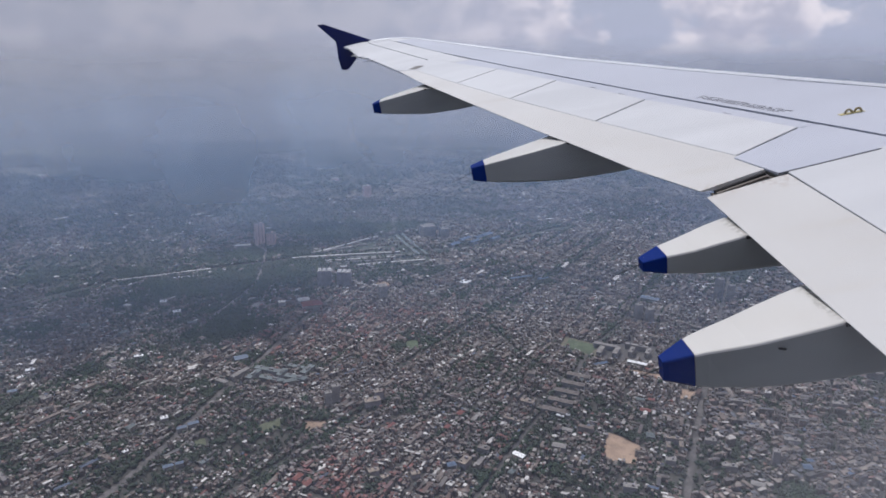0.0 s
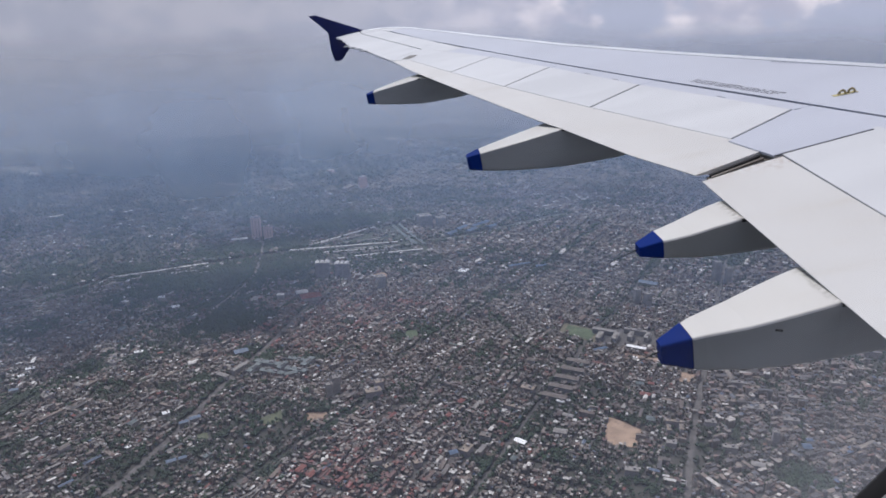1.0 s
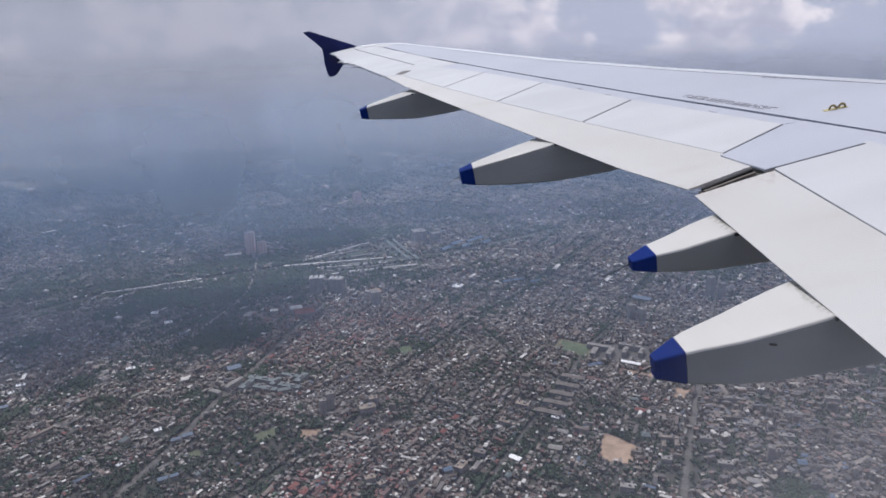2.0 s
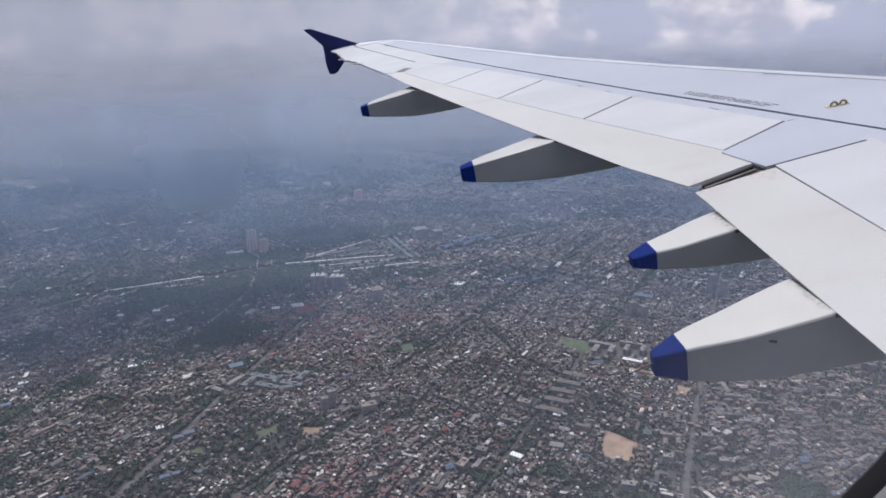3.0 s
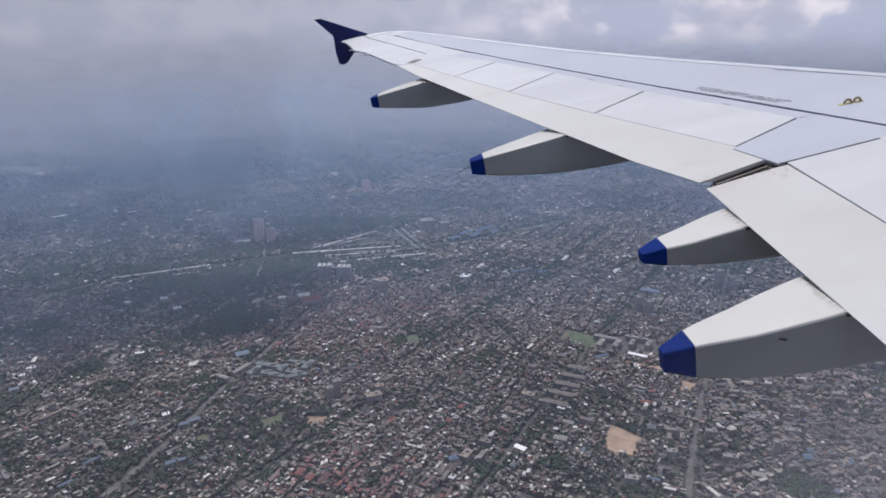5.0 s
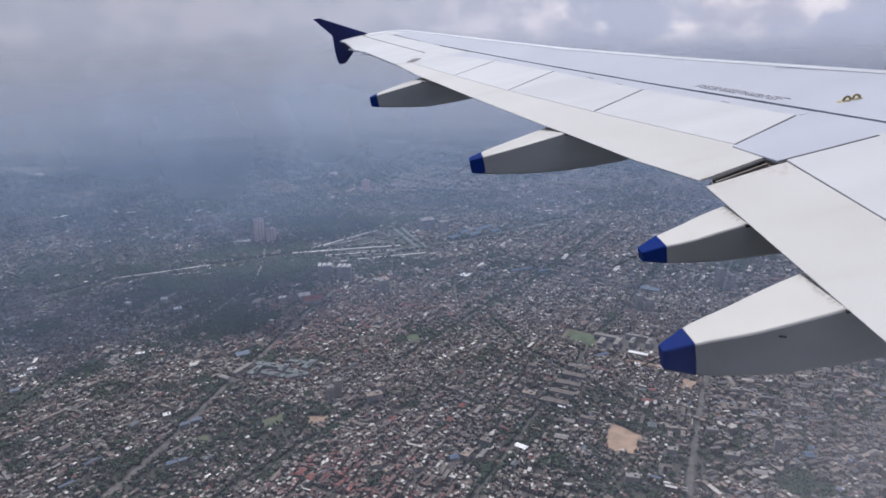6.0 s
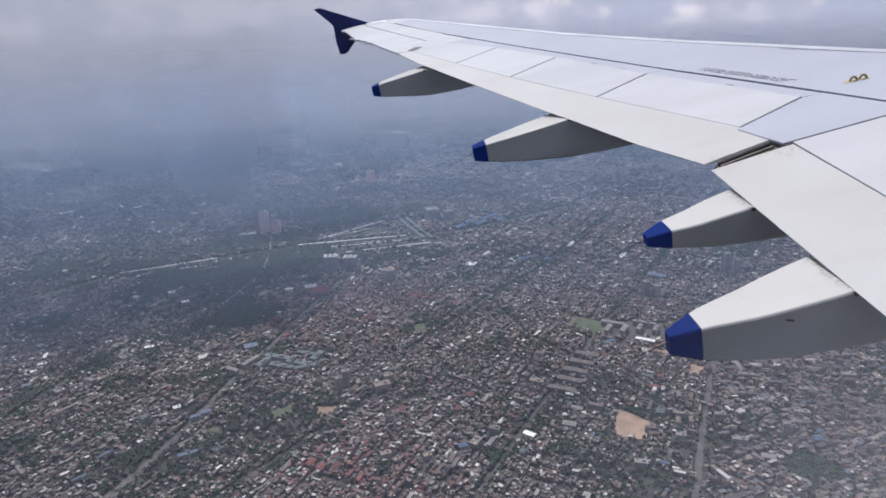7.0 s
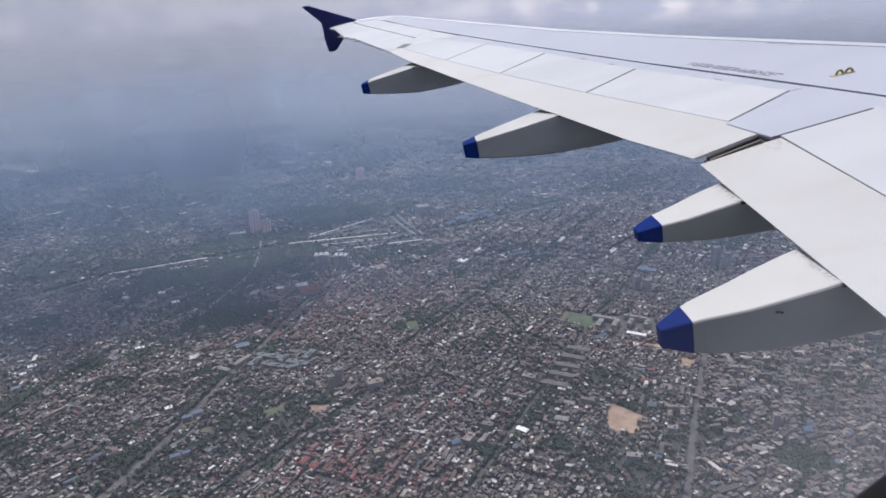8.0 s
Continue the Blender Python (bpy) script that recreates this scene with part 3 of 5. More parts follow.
def fence():
    """The tip fence: a swept upper fin and a lower fin in one thin blade."""
    upper = [(-21.92, 2.03), (-21.77, 2.025), (-20.78, 1.50), (-20.61, 1.44), (-21.12, 1.21), (-21.39, 0.945), (-21.46, 0.925), (-21.58, 0.945), (-21.60, 1.24), (-21.555, 1.6)]
    bm = bmesh.new()
    a = [bm.verts.new((x, 18.14, z)) for x, z in upper]
    b = [bm.verts.new((x, 18.20, z)) for x, z in upper]
    fa, fb = bm.faces.new(a), bm.faces.new(b[::-1])
    for k in range(len(a)):
        j = (k + 1) % len(a)
        bm.faces.new((a[k], b[k], b[j], a[j]))
    bmesh.ops.bevel(bm, geom=list(fa.edges) + list(fb.edges), offset=0.015, segments=2, affect="EDGES")
    part("tip_fence", bm, navy_paint, wing, "dark navy arrow-shaped wing tip fence")


fence()
for x, y in ((-21.02, 16.35), (-20.9, 16.05), (-20.78, 15.78), (-20.62, 15.35)):
    wing_panel("wick_base", [(x + 0.06, y - 0.06), (x + 0.06, y + 0.06), (x - 0.09, y + 0.05)], white_paint, 0.0, dz=0.004, thick=0.02, bevel=0)
for k, (x, y) in enumerate(((-21.24, 17.3), (-21.15, 16.9), (-21.05, 16.5), (-20.86, 16.0), (-20.6, 15.3))):
    bm = bmesh.new()
    rod(bm, Vector((x + 0.05, y, skin(y) - 0.005)), Vector((x - 0.16, y + 0.03, skin(y) + 0.0)), 0.008, 0.004)
    part("static_wick", bm, seal, wing)


def hoist_ring():
    """Two small brass arches on a yellow marking."""
    wing_panel("ring_marking", [(-15.98, 7.525), (-15.98, 7.575), (-15.76, 7.575), (-15.76, 7.525)], yellow, 0.0, dz=0.004, thick=0.003, bevel=0, label="faded yellow paint mark")
    for x in (-15.895, -15.81):
        bm = bmesh.new()
        pts = [Vector((x + 0.031 * math.cos(a), 7.55, skin(7.55) + 0.004 + 0.032 * math.sin(a))) for a in np.linspace(0, math.pi, 9)]
        for p, q in zip(pts, pts[1:]):
            rod(bm, p, q, 0.0105, 0.0105, 8)
        part("hoist_ring", bm, ring_metal, wing, "worn brass tie-down ring")


hoist_ring()
bm = bmesh.new()
bmesh.ops.create_cube(bm, size=1, matrix=Matrix.Translation((-16.06, 6.42, skin(6.42) + 0.012)) @ Matrix.Diagonal((0.10, 0.05, 0.024, 1)))
bmesh.ops.bevel(bm, geom=bm.edges[:], offset=0.006, segments=2, affect="EDGES")
part("hinge_fitting", bm, seal, wing)


def stencil(a, b, rows, height, gap, jitter, ink):
    """Unreadable stencilled lines as broken bars."""
    a, b = Vector(a), Vector(b)
    d = (b - a).normalized()
    w = Vector((-d.y, d.x))
    w = w if w.x < 0 else -w
    marks = random.Random(5)
    for r in range(rows):
        s = 0.0
        total = (b - a).length * (1 - jitter * r)
        while s < total - 0.03:
            run = marks.uniform(0.010, 0.034)
            p = a + d * s + w * (r * gap + marks.uniform(0.0, 0.007))
            q = p + d * min(run, total - s)
            wing_panel("stencil_bar", [tuple(p), tuple(q), tuple(q + w * height), tuple(p + w * height)], ink, 0.0, dz=0.004, thick=0.003, bevel=0)
            s += run + (marks.uniform(0.03, 0.05) if marks.random() < 0.16 else marks.uniform(0.009, 0.018))


stencil((-16.66, 8.92), (-16.2, 7.86), 3, 0.014, 0.038, 0.05, print_mat)
stencil((-15.78, 9.02), (-15.17, 8.08), 2, 0.008, 0.03, 0.0, faint_print)
for x, y in ((-16.85, 8.39), (-16.72, 8.18), (-17.56, 10.13), (-17.36, 9.6), (-16.5, 7.62), (-18.2, 11.6), (-18.35, 11.95)):
    wing_panel("hinge_mark", [(x - 0.025, y + 0.045), (x - 0.012, y + 0.05), (x + 0.025, y - 0.045), (x + 0.012, y - 0.05)], scuff, 0.0, dz=0.002, thick=0.003, bevel=0)


# ---- fuselage and cabin round the camera ----
def cabin():
    wall_y = EYE.y + 0.045
    cx, cz = EYE.x - 0.0200, EYE.z + 0.0380
    a, b, r = 0.125, 0.17, 0.09

    def oval(grow, n=10):
        pts = []
        for qx, qz, start in ((1, 1, 0), (-1, 1, 90), (-1, -1, 180), (1, -1, 270)):
            for k in range(n):
                t = radians(start + 90 * k / (n - 1))
                pts.append((cx + qx * (a - r) + (r + grow) * math.cos(t), cz + qz * (b - r) + (r + grow) * math.sin(t)))
        return pts

    root = tagged(airborne("cabin"), "grey airliner cabin shell round one rounded window", "aircraft cabin", kind="structure")
    # side panel with the window reveal going through it
    bm = bmesh.new()
    loops = []
    for y, grow in ((wall_y, 0.012), (wall_y + 0.050, 0.0), (wall_y + 0.055, 0.0)):
        loops.append([bm.verts.new((x, y, z)) for x, z in oval(grow)])
    edge = []
    for x, z in oval(0.012):
        d = Vector((x - cx, z - cz))
        k = min(0.5 / max(abs(d.x), 1e-6), 0.45 / max(abs(d.y), 1e-6))
        edge.append((cx + d.x * k, cz + d.y * k))
    inner = [bm.verts.new((x, wall_y, z)) for x, z in edge]
    outer = [bm.verts.new((x, 1.75, z)) for x, z in edge]
    n = len(inner)
    for k in range(n):
        j = (k + 1) % n
        bm.faces.new((inner[k], inner[j], loops[0][j], loops[0][k]))
        bm.faces.new((loops[0][k], loops[0][j], loops[1][j], loops[1][k])).smooth = True
        f = bm.faces.new((loops[1][k], loops[1][j], loops[2][j], loops[2][k]))
        f.smooth, f.material_index = True, 1
        bm.faces.new((loops[2][k], loops[2][j], outer[j], outer[k])).material_index = 2
        bm.faces.new((inner[k], inner[j], outer[j], outer[k]))
    part("side_panel", bm, [lining, rubber, white_paint], root)
    bm = bmesh.new()
    bm.faces.new([bm.verts.new((x, wall_y + 0.0546, z)) for x, z in oval(0.0)])
    pane = part("window_pane", bm, pane_mat, root, "clear acrylic cabin window pane")
    pane.visible_shadow = False
    # tube of the fuselage
    zc, yc, rad = 1.6, -0.2, 1.96
    bm = bmesh.new()
    rings = []
    arc = [t for t in range(0, 361, 6)]
    for x in (-27.0, cx - 0.5, cx + 0.5, -12.0):
        rings.append([[bm.verts.new((x, yc + rr * math.cos(radians(t)), zc + rr * math.sin(radians(t)))) for t in arc] for rr in (rad, rad - 0.08)])
    for k, (p, q) in enumerate(zip(rings, rings[1:])):
        for t in range(len(arc) - 1):
            mid = (arc[t] + arc[t + 1]) / 2
            if k == 1 and (mid < 29 or mid > 358):
                continue
            for c in (0, 1):
                bm.faces.new((p[c][t], p[c][t + 1], q[c][t + 1], q[c][t])).material_index = c
    for end in (rings[0], rings[-1]):
        bm.faces.new(end[0][:-1]).material_index = 1
    part("fuselage_shell", bm, [white_paint, lining], root)
    bm = slab([(-26.9, -1.95), (-12.1, -1.95), (-12.1, 1.5), (-26.9, 1.5)], 0.75, 0.8)
    part("cabin_floor", bm, carpet, root)


cabin()


# ---- the city far below ----
def disc(name, radius, z, mat):
    bm = bmesh.new()
    rings = []
    for r in (300, 700, 1100, 1700, 2500, 3500, radius):
        rings.append([bm.verts.new((r * math.cos(t), r * math.sin(t), z)) for t in np.linspace(0, 2 * math.pi, 72, endpoint=False)])
    bm.faces.new(rings[0])
    for p, q in zip(rings, rings[1:]):
        for k in range(72):
            j = (k + 1) % 72
            bm.faces.new((p[k], q[k], q[j], p[j]))
    return finish(name, bm, mat)


tagged(disc("ground", 40000, 0.0, ground_mat), "hazy grey-brown city ground with patches of green", "ground", kind="structure")

MAIN_ROADS = {
    "avenue": ([(-600, 300), (-448, 720), (-426, 787), (-406, 866), (-386, 969), (-364, 1069), (-338, 1161), (-311, 1290), (-283, 1397), (-258, 1483)], 13.0, worn_asphalt),
    "canal_road": ([(-760, 660), (-712, 850), (-693, 928), (-680, 998), (-656, 1060), (-634, 1105), (-616, 1178), (-590, 1240), (-548, 1310), (-500, 1420), (-470, 1530)], 8, asphalt),
    "street": ([(-120, 420), (34, 734), (59, 783), (118, 892), (153, 956), (205, 1048), (288, 1206), (365, 1315), (477, 1517), (560, 1650)], 9, asphalt),
    "main_street": ([(100, 250), (302, 726), (355, 853), (421, 1000), (488, 1146), (590, 1366), (717, 1628), (1000, 2250)], 9.0, worn_asphalt),
}
SIDE_ROADS = {
    "cross_street": ([(-90, 1104), (-8, 1220), (78, 1361), (208, 1513), (296, 1679), (371, 1799), (470, 1960)], 9, asphalt),
    "lane": ([(76, 1330), (123, 1201), (166, 1115), (196, 1080)], 8, asphalt),
    "back_street": ([(-380, 600), (-287, 745), (-248, 793), (-192, 873), (-110, 985)], 8, asphalt),
    "park_road": ([(-521, 1861), (-497, 1755), (-485, 1682), (-471, 1606), (-465, 1541), (-473, 1477), (-489, 1398), (-503, 1345)], 10, concrete),
    "railway": ([(-1250, 1180), (-976, 1385), (-935, 1422), (-818, 1554), (-611, 1654), (-381, 1760), (-133, 1790), (60, 1860), (400, 2100)], 26, ballast),
}
ROADS = {**MAIN_ROADS, **SIDE_ROADS}


def ribbon(points, width, z, mat, name):
    """A road: a low bank with kerbed sides along a line."""
    bm = bmesh.new()
    rows = []
    pts = [Vector(p) for p in points]
    for k, p in enumerate(pts):
        d = (pts[min(k + 1, len(pts) - 1)] - pts[max(k - 1, 0)]).normalized()
        w = Vector((-d.y, d.x)) * width / 2
        rows.append([bm.verts.new((q.x, q.y, h)) for q, h in ((p - w, 0.02), (p - w, z), (p + w, z), (p + w, 0.02))])
    for a, b in zip(rows, rows[1:]):
        for k in range(3):
            bm.faces.new((a[k], a[k + 1], b[k + 1], b[k]))
    return finish(name, bm, mat)


for name, (pts, width, mat) in ROADS.items():
    tagged(ribbon(pts, width, 0.35, mat, name), "pale worn " + name.replace("_", " ") + " cutting through dense houses", "road", kind="structure")

BARE_LOTS = [
    ("bare_lot", [(243, 897), (262, 884), (281, 862), (277, 842), (262, 817), (243, 822), (222, 829), (228, 858)], earth, "sandy brown bare building lot", 0.5),
    ("bare_lot", [(395, 1034), (425, 1023), (408, 997), (384, 1001)], earth, "sandy bare lot beside the main street", 0.5),
    ("bare_lot", [(-220, 927), (-186, 926), (-190, 899), (-214, 901)], earth, "small orange earth lot", 0.5),
    ("bare_lot", [(322, 1108), (382, 1082), (374, 1062), (316, 1090)], earth, "pale sandy yard beside a long shed", 0.5),
]
PLAYING_FIELDS = [
    ("sports_field", [(-80, 1224), (-58, 1228), (-54, 1184), (-78, 1180)], turf, "green grass field among trees", 0.5),
    ("sports_field", [(242, 1235), (290, 1203), (271, 1164), (224, 1196)], turf, "green football field beside school blocks", 0.5),
    ("sports_field", [(-292, 909), (-258, 938), (-254, 906), (-274, 890)], olive, "dull green playing court", 0.5),
    ("sports_field", [(-371, 872), (-358, 876), (-350, 860), (-365, 853)], olive, "small olive grass plot", 0.5),
    ("park_ground", [(-516, 1245), (-456, 1390), (-394, 1295), (-442, 1190)], park_mat, "dark green park with scattered trees", 0.3),
    ("school_yard", [(276, 1222), (402, 1200), (388, 1128), (276, 1148)], asphalt, "grey paved school grounds with trees", 0.3),
    ("field_border", [(236, 1246), (300, 1204), (276, 1154), (214, 1196)], border_mat, "worn brown grass round a football field", 0.35),
]
FAR_FIELDS = [
    ("pale_field", [(-2786, 4664), (-2608, 4780), (-2267, 4700), (-2193, 4519), (-2530, 4443)], pale_field, "wide pale dry field in the distance", 0.3),
    ("pale_field", [(-2060, 2990), (-1990, 3110), (-1700, 3085), (-1640, 3000), (-1850, 2940)], border_mat, "pale dry field between dark tree belts", 0.3),
    ("pale_field", [(-2420, 3560), (-2300, 3760), (-1750, 3640), (-1560, 3480), (-1900, 3400)], olive, "pale olive field in the haze", 0.3),
]
PAVED_GROUNDS = [
    ("paved_oval", [(-421 + 15 * math.cos(k * 0.4488), 1408 + 22 * math.sin(k * 0.4488)) for k in range(14)], concrete, "pale oval court in the park", 0.45),
    ("paved_oval", [(-446 + 9 * math.cos(k * 0.4488), 1446 + 14 * math.sin(k * 0.4488)) for k in range(14)], concrete, "small pale oval court in the park", 0.45),
    ("paved_oval", [(-157 + 17 * math.cos(k * 0.4488), 1542 + 26 * math.sin(k * 0.4488)) for k in range(14)], earth, "sandy oval arena among trees", 0.45),
    ("rail_yard", [(-430, 1735), (-210, 1985), (-150, 2000), (-40, 1752), (-60, 1680), (-300, 1670)], yard_mat, "wide railway yard with pale sheds", 0.4),
]
LOTS = BARE_LOTS + PLAYING_FIELDS + FAR_FIELDS + PAVED_GROUNDS
for name, pts, mat, label, z in LOTS:
    tagged(finish(name, slab(pts, 0.02, z), mat), label, name.replace("_", " "), kind="structure")

FOOTPRINTS = []      # x, y, radius kept free of small houses


GROUPS = {"barrack_block": "parallel barrack blocks", "train_shed": "sheds of the rail yard", "school_wing": "wings of the school", "apartment_block": "twin apartment blocks",
          "apartment_tower": "pair of pink towers", "office_block": "office blocks among trees", "warehouse": "blue roofed warehouses", "distant_tower": "towers in the haze",
          "distant_hall": "halls in the haze", "flat_block": "high residential blocks", "courtyard_wing": "wings of a courtyard", "white_hall": "white halls of the quarter", "blue_shed": "blue roofed sheds", "red_house": "red roofed houses",
          "beige_block": "beige blocks among houses", "pale_block": "pale blocks by the main street", "green_hall": "green roofed halls"}


def building(name, label, x, y, w, d, h, turn, walls, roof, style="flat", keep=True):
    """A large building: wall body with recessed bays, and a roof of its own."""
    root = new(name)
    root.matrix_world = pose(x, y, 0.0, 0, 0, turn)
    tagged(root, label, "building", GROUPS.get(name, ""))
    bm = bmesh.new()
    bays = max(1, int(w // 9))
    step = w / bays
    for k in range(bays):
        deep = d if k % 2 == 0 else d - 1.6
        bmesh.ops.create_cube(bm, size=1, matrix=Matrix.Translation((-w / 2 + step * (k + 0.5), 0, h / 2)) @ Matrix.Diagonal((step * 0.998, deep, h, 1)))
    part("wall", bm, walls, root)
    if style == "flat":
        bm = slab([(-w / 2, -d / 2), (w / 2, -d / 2), (w / 2, d / 2), (-w / 2, d / 2)], h, h + 0.9)
    else:
        bm = bmesh.new()
        rise = min(w, d) * 0.22
        e = 0.6
        v = [bm.verts.new(p) for p in ((-w / 2 - e, -d / 2 - e, h), (w / 2 + e, -d / 2 - e, h), (w / 2 + e, d / 2 + e, h), (-w / 2 - e, d / 2 + e, h),
                                       (-w / 2 + (d * 0.3 if style == "hip" else -e), 0, h + rise), (w / 2 - (d * 0.3 if style == "hip" else -e), 0, h + rise))]
        for f in ((0, 1, 5, 4), (2, 3, 4, 5), (1, 2, 5), (3, 0, 4), (3, 2, 1, 0)):
            bm.faces.new([v[k] for k in f])
    top = part("roof", bm, roof, root)
    if style == "flat":
        bm = bmesh.new()
        bmesh.ops.create_cube(bm, size=1, matrix=Matrix.Translation((w * 0.18, 0, h + 2.25)) @ Matrix.Diagonal((w * 0.18, d * 0.4, 2.7, 1)))
        part("stair_house", bm, walls, top)
        bm = bmesh.new()
        bmesh.ops.create_cone(bm, cap_ends=True, segments=10, radius1=w * 0.05, radius2=w * 0.05, depth=2.2, matrix=Matrix.Translation((-w * 0.28, d * 0.2, h + 2.0)))
        part("water_tank", bm, greyish, top)
    if keep:
        FOOTPRINTS.append((x, y, 0.5 * max(w, d) + 3, w, d, turn))
    return root


def apartment_tower(name, label, x, y, w, d, h, turn, mat):
    """A slab tower with stair cores and stepped crown."""
    root = building(name, label, x, y, w, d, h, turn, mat, concrete)
    for k in (-1, 0, 1):
        bm = slab([(k * w * 0.33 - 3, -d / 2 - 2), (k * w * 0.33 + 3, -d / 2 - 2), (k * w * 0.33 + 3, d / 2 + 2), (k * w * 0.33 - 3, d / 2 + 2)], 0, h + 4)
        part("stair_core", bm, mat, root)
        bm = bmesh.new()
        v = [bm.verts.new((k * w * 0.33 + sx * 4.5, sy * (d / 2 + 2.5), h + 4.02)) for sx, sy in ((-1, -1), (1, -1), (1, 1), (-1, 1))]
        top = bm.verts.new((k * w * 0.33, 0, h + 9))
        bm.faces.new(v[::-1])
        for j in range(4):
            bm.faces.new((v[j], v[(j + 1) % 4], top))
        part("roof_cap", bm, pale_roof, root)
    return root


def window_strips(root, w, d, h, count):
    """Dark upright bands of windows set into the long fronts."""
    for k in range(count):
        u = -w / 2 + w * (k + 0.5) / count
        for side in (-1, 1):
            bm = bmesh.new()
            bmesh.ops.create_cube(bm, size=1, matrix=Matrix.Translation((u, side * (d / 2 + 0.05), h * 0.52)) @ Matrix.Diagonal((w / count * 0.24, 0.3, h * 0.9, 1)))
            part("window_strip", bm, dark_glass, root)


apartment_tower("apartment_block", "long grey apartment block with pale hipped caps", -296, 1545, 34, 16, 35, 4, block_wall)
apartment_tower("apartment_block", "grey apartment block with pale roof caps", -247, 1536, 34, 16, 35, -6, block_wall)
window_strips(building("apartment_tower", "tall pink apartment tower above hazy trees", -540, 1875, 26, 20, 66, 8, pinkish, concrete), 26, 20, 66, 3)
window_strips(building("apartment_tower", "lower pink tower beside its taller twin", -506, 1868, 24, 18, 40, 8, pinkish, concrete), 24, 18, 40, 3)
building("hall", "broad hall with a red-brown roof beside the avenue", -299, 1398, 44, 30, 10, 20, concrete, rust_roof, "hip")
building("hall", "pale roofed hall adjoining a red-brown one", -322, 1420, 26, 20, 11, 20, concrete, pale_roof, "hip")
building("hall", "white roofed hall standing among grey houses", 44, 1546, 26, 20, 9, 60, concrete, white_sheet, "flat")
building("hall", "small pale hall at the edge of the park", -365, 1398, 14, 12, 14, 10, concrete, pale_roof, "hip")
building("courtyard_wing", "long grey-beige roofed wing beside the avenue", -362, 1072, 40, 8, 9, 62, concrete, concrete, "hip")
building("courtyard_wing", "grey-beige roofed cross wing of a courtyard", -384, 1040, 22, 8, 9, -28, concrete, concrete, "hip")
building("hall", "low pale hall at the foot of pink towers", -585, 1850, 46, 14, 9, 20, concrete, pale_roof, "gable")
building("white_shed", "brilliant white sheet-metal roofed shed", 102, 831, 17, 9, 6, -38, concrete, white_sheet, "gable")
building("long_shed", "long shed with a bright cream roof", 345, 1119, 34, 9, 7, -28, concrete, white_sheet, "gable")
for x, y, w, d in ((303, 1190, 44, 9), (289, 1168, 9, 30), (318, 1164, 9, 30)):
    building("school_wing", "grey roofed school wing round a court", x, y, w, d, 10, -27, greyish, concrete, "hip")
for x, y, w, d in ((361, 1186, 42, 8), (347, 1166, 8, 26), (376, 1160, 8, 26)):
    building("school_wing", "grey concrete school wing round a small court", x, y, w, d, 10, -27, concrete, concrete, "flat")
for k in range(5):
    building("barrack_block", "long parallel barrack block with a brown roof", 229 - 15 * k, 1066 - 29 * k, 40, 11, 9, -25, greyish, brown_roof, "hip")
for x, y, w, d, h in ((-318, 1085, 50, 12, 8), (-338, 1066, 11, 34, 8), (-303, 1052, 46, 11, 7), (-290, 1074, 10, 26, 8), (-262, 1056, 42, 12, 8), (-247, 1084, 12, 34, 9), (-270, 1098, 34, 9, 7)):
    building("office_block", "low grey-green roofed office wing round a court", x, y, w, d, h, -20, greyish, teal_sheet, "flat")
for x, y, h, w in ((404, 1336, 34, 14), (424, 1322, 30, 14), (622, 1462, 48, 16), (640, 1440, 40, 12), (-181, 985, 30, 12), (-190, 970, 26, 11), (-148, 1459, 30, 20), (-60, 1980, 34, 40), (-10, 1965, 30, 26)):
    building("flat_block", "pale concrete residential high block", x, y, w, w * 0.9, h, 20, concrete, concrete)
for x, y, w, d, t in ((50, 1925, 46, 18, 52), (78, 1900, 40, 16, 52), (118, 1975, 44, 18, 52), (140, 1935, 36, 16, 52), (20, 1872, 40, 18, 52), (95, 1950, 38, 15, 52), (460, 1440, 40, 18, -30), (-385, 905, 15, 8, 30), (-398, 893, 13, 7, 30)):
    building("warehouse", "warehouse with a faded blue sheet roof", x, y, w, d, 9, t, greyish, blue_sheet, "gable")
sheds = random.Random(31)
for x, y, length, d, t, roof in ((-290, 1880, 230, 8, 46, pale_roof), (-308, 1836, 175, 6, 34, concrete), (-275, 1776, 293, 8, 12, pale_roof), (-190, 1764, 215, 6, 9, concrete), (-147, 1712, 183, 7, 16, pale_roof),
                                 (-131, 1673, 121, 5, 18, concrete), (-235, 1742, 190, 5, 11, pale_roof), (-205, 1725, 150, 4, 13, concrete), (-255, 1815, 160, 5, 24, concrete), (-600, 1575, 90, 4, 22, concrete), (-660, 1590, 110, 4, 24, pale_roof), (-119, 1880, 220, 10, -68, teal_sheet), (-98, 1887, 228, 9, -68, teal_sheet), (-714, 1604, 230, 5.5, 25, pale_roof), (-726, 1591, 85, 4, 28, concrete),
                                 (-616, 1598, 126, 5.5, 19, pale_roof), (-561, 1604, 104, 4, 30, concrete), (-958, 1409, 54, 4, 38, concrete)):
    # each line of sheds is a row of separate lengths
    s, ca, sa = -length / 2, math.cos(radians(t)), math.sin(radians(t))
    while s < length / 2 - 12:
        run = min(sheds.uniform(55, 120), length / 2 - s)
        side = sheds.uniform(-1.5, 1.5)
        u = s + run / 2
        building("train_shed", "long narrow sheet-roofed train shed in the yard", x + u * ca - side * sa, y + u * sa + side * ca, run, d * sheds.uniform(0.75, 1.1), 5, t, concrete, roof, "gable")
        s += run + sheds.uniform(1, 5)
far = random.Random(23)
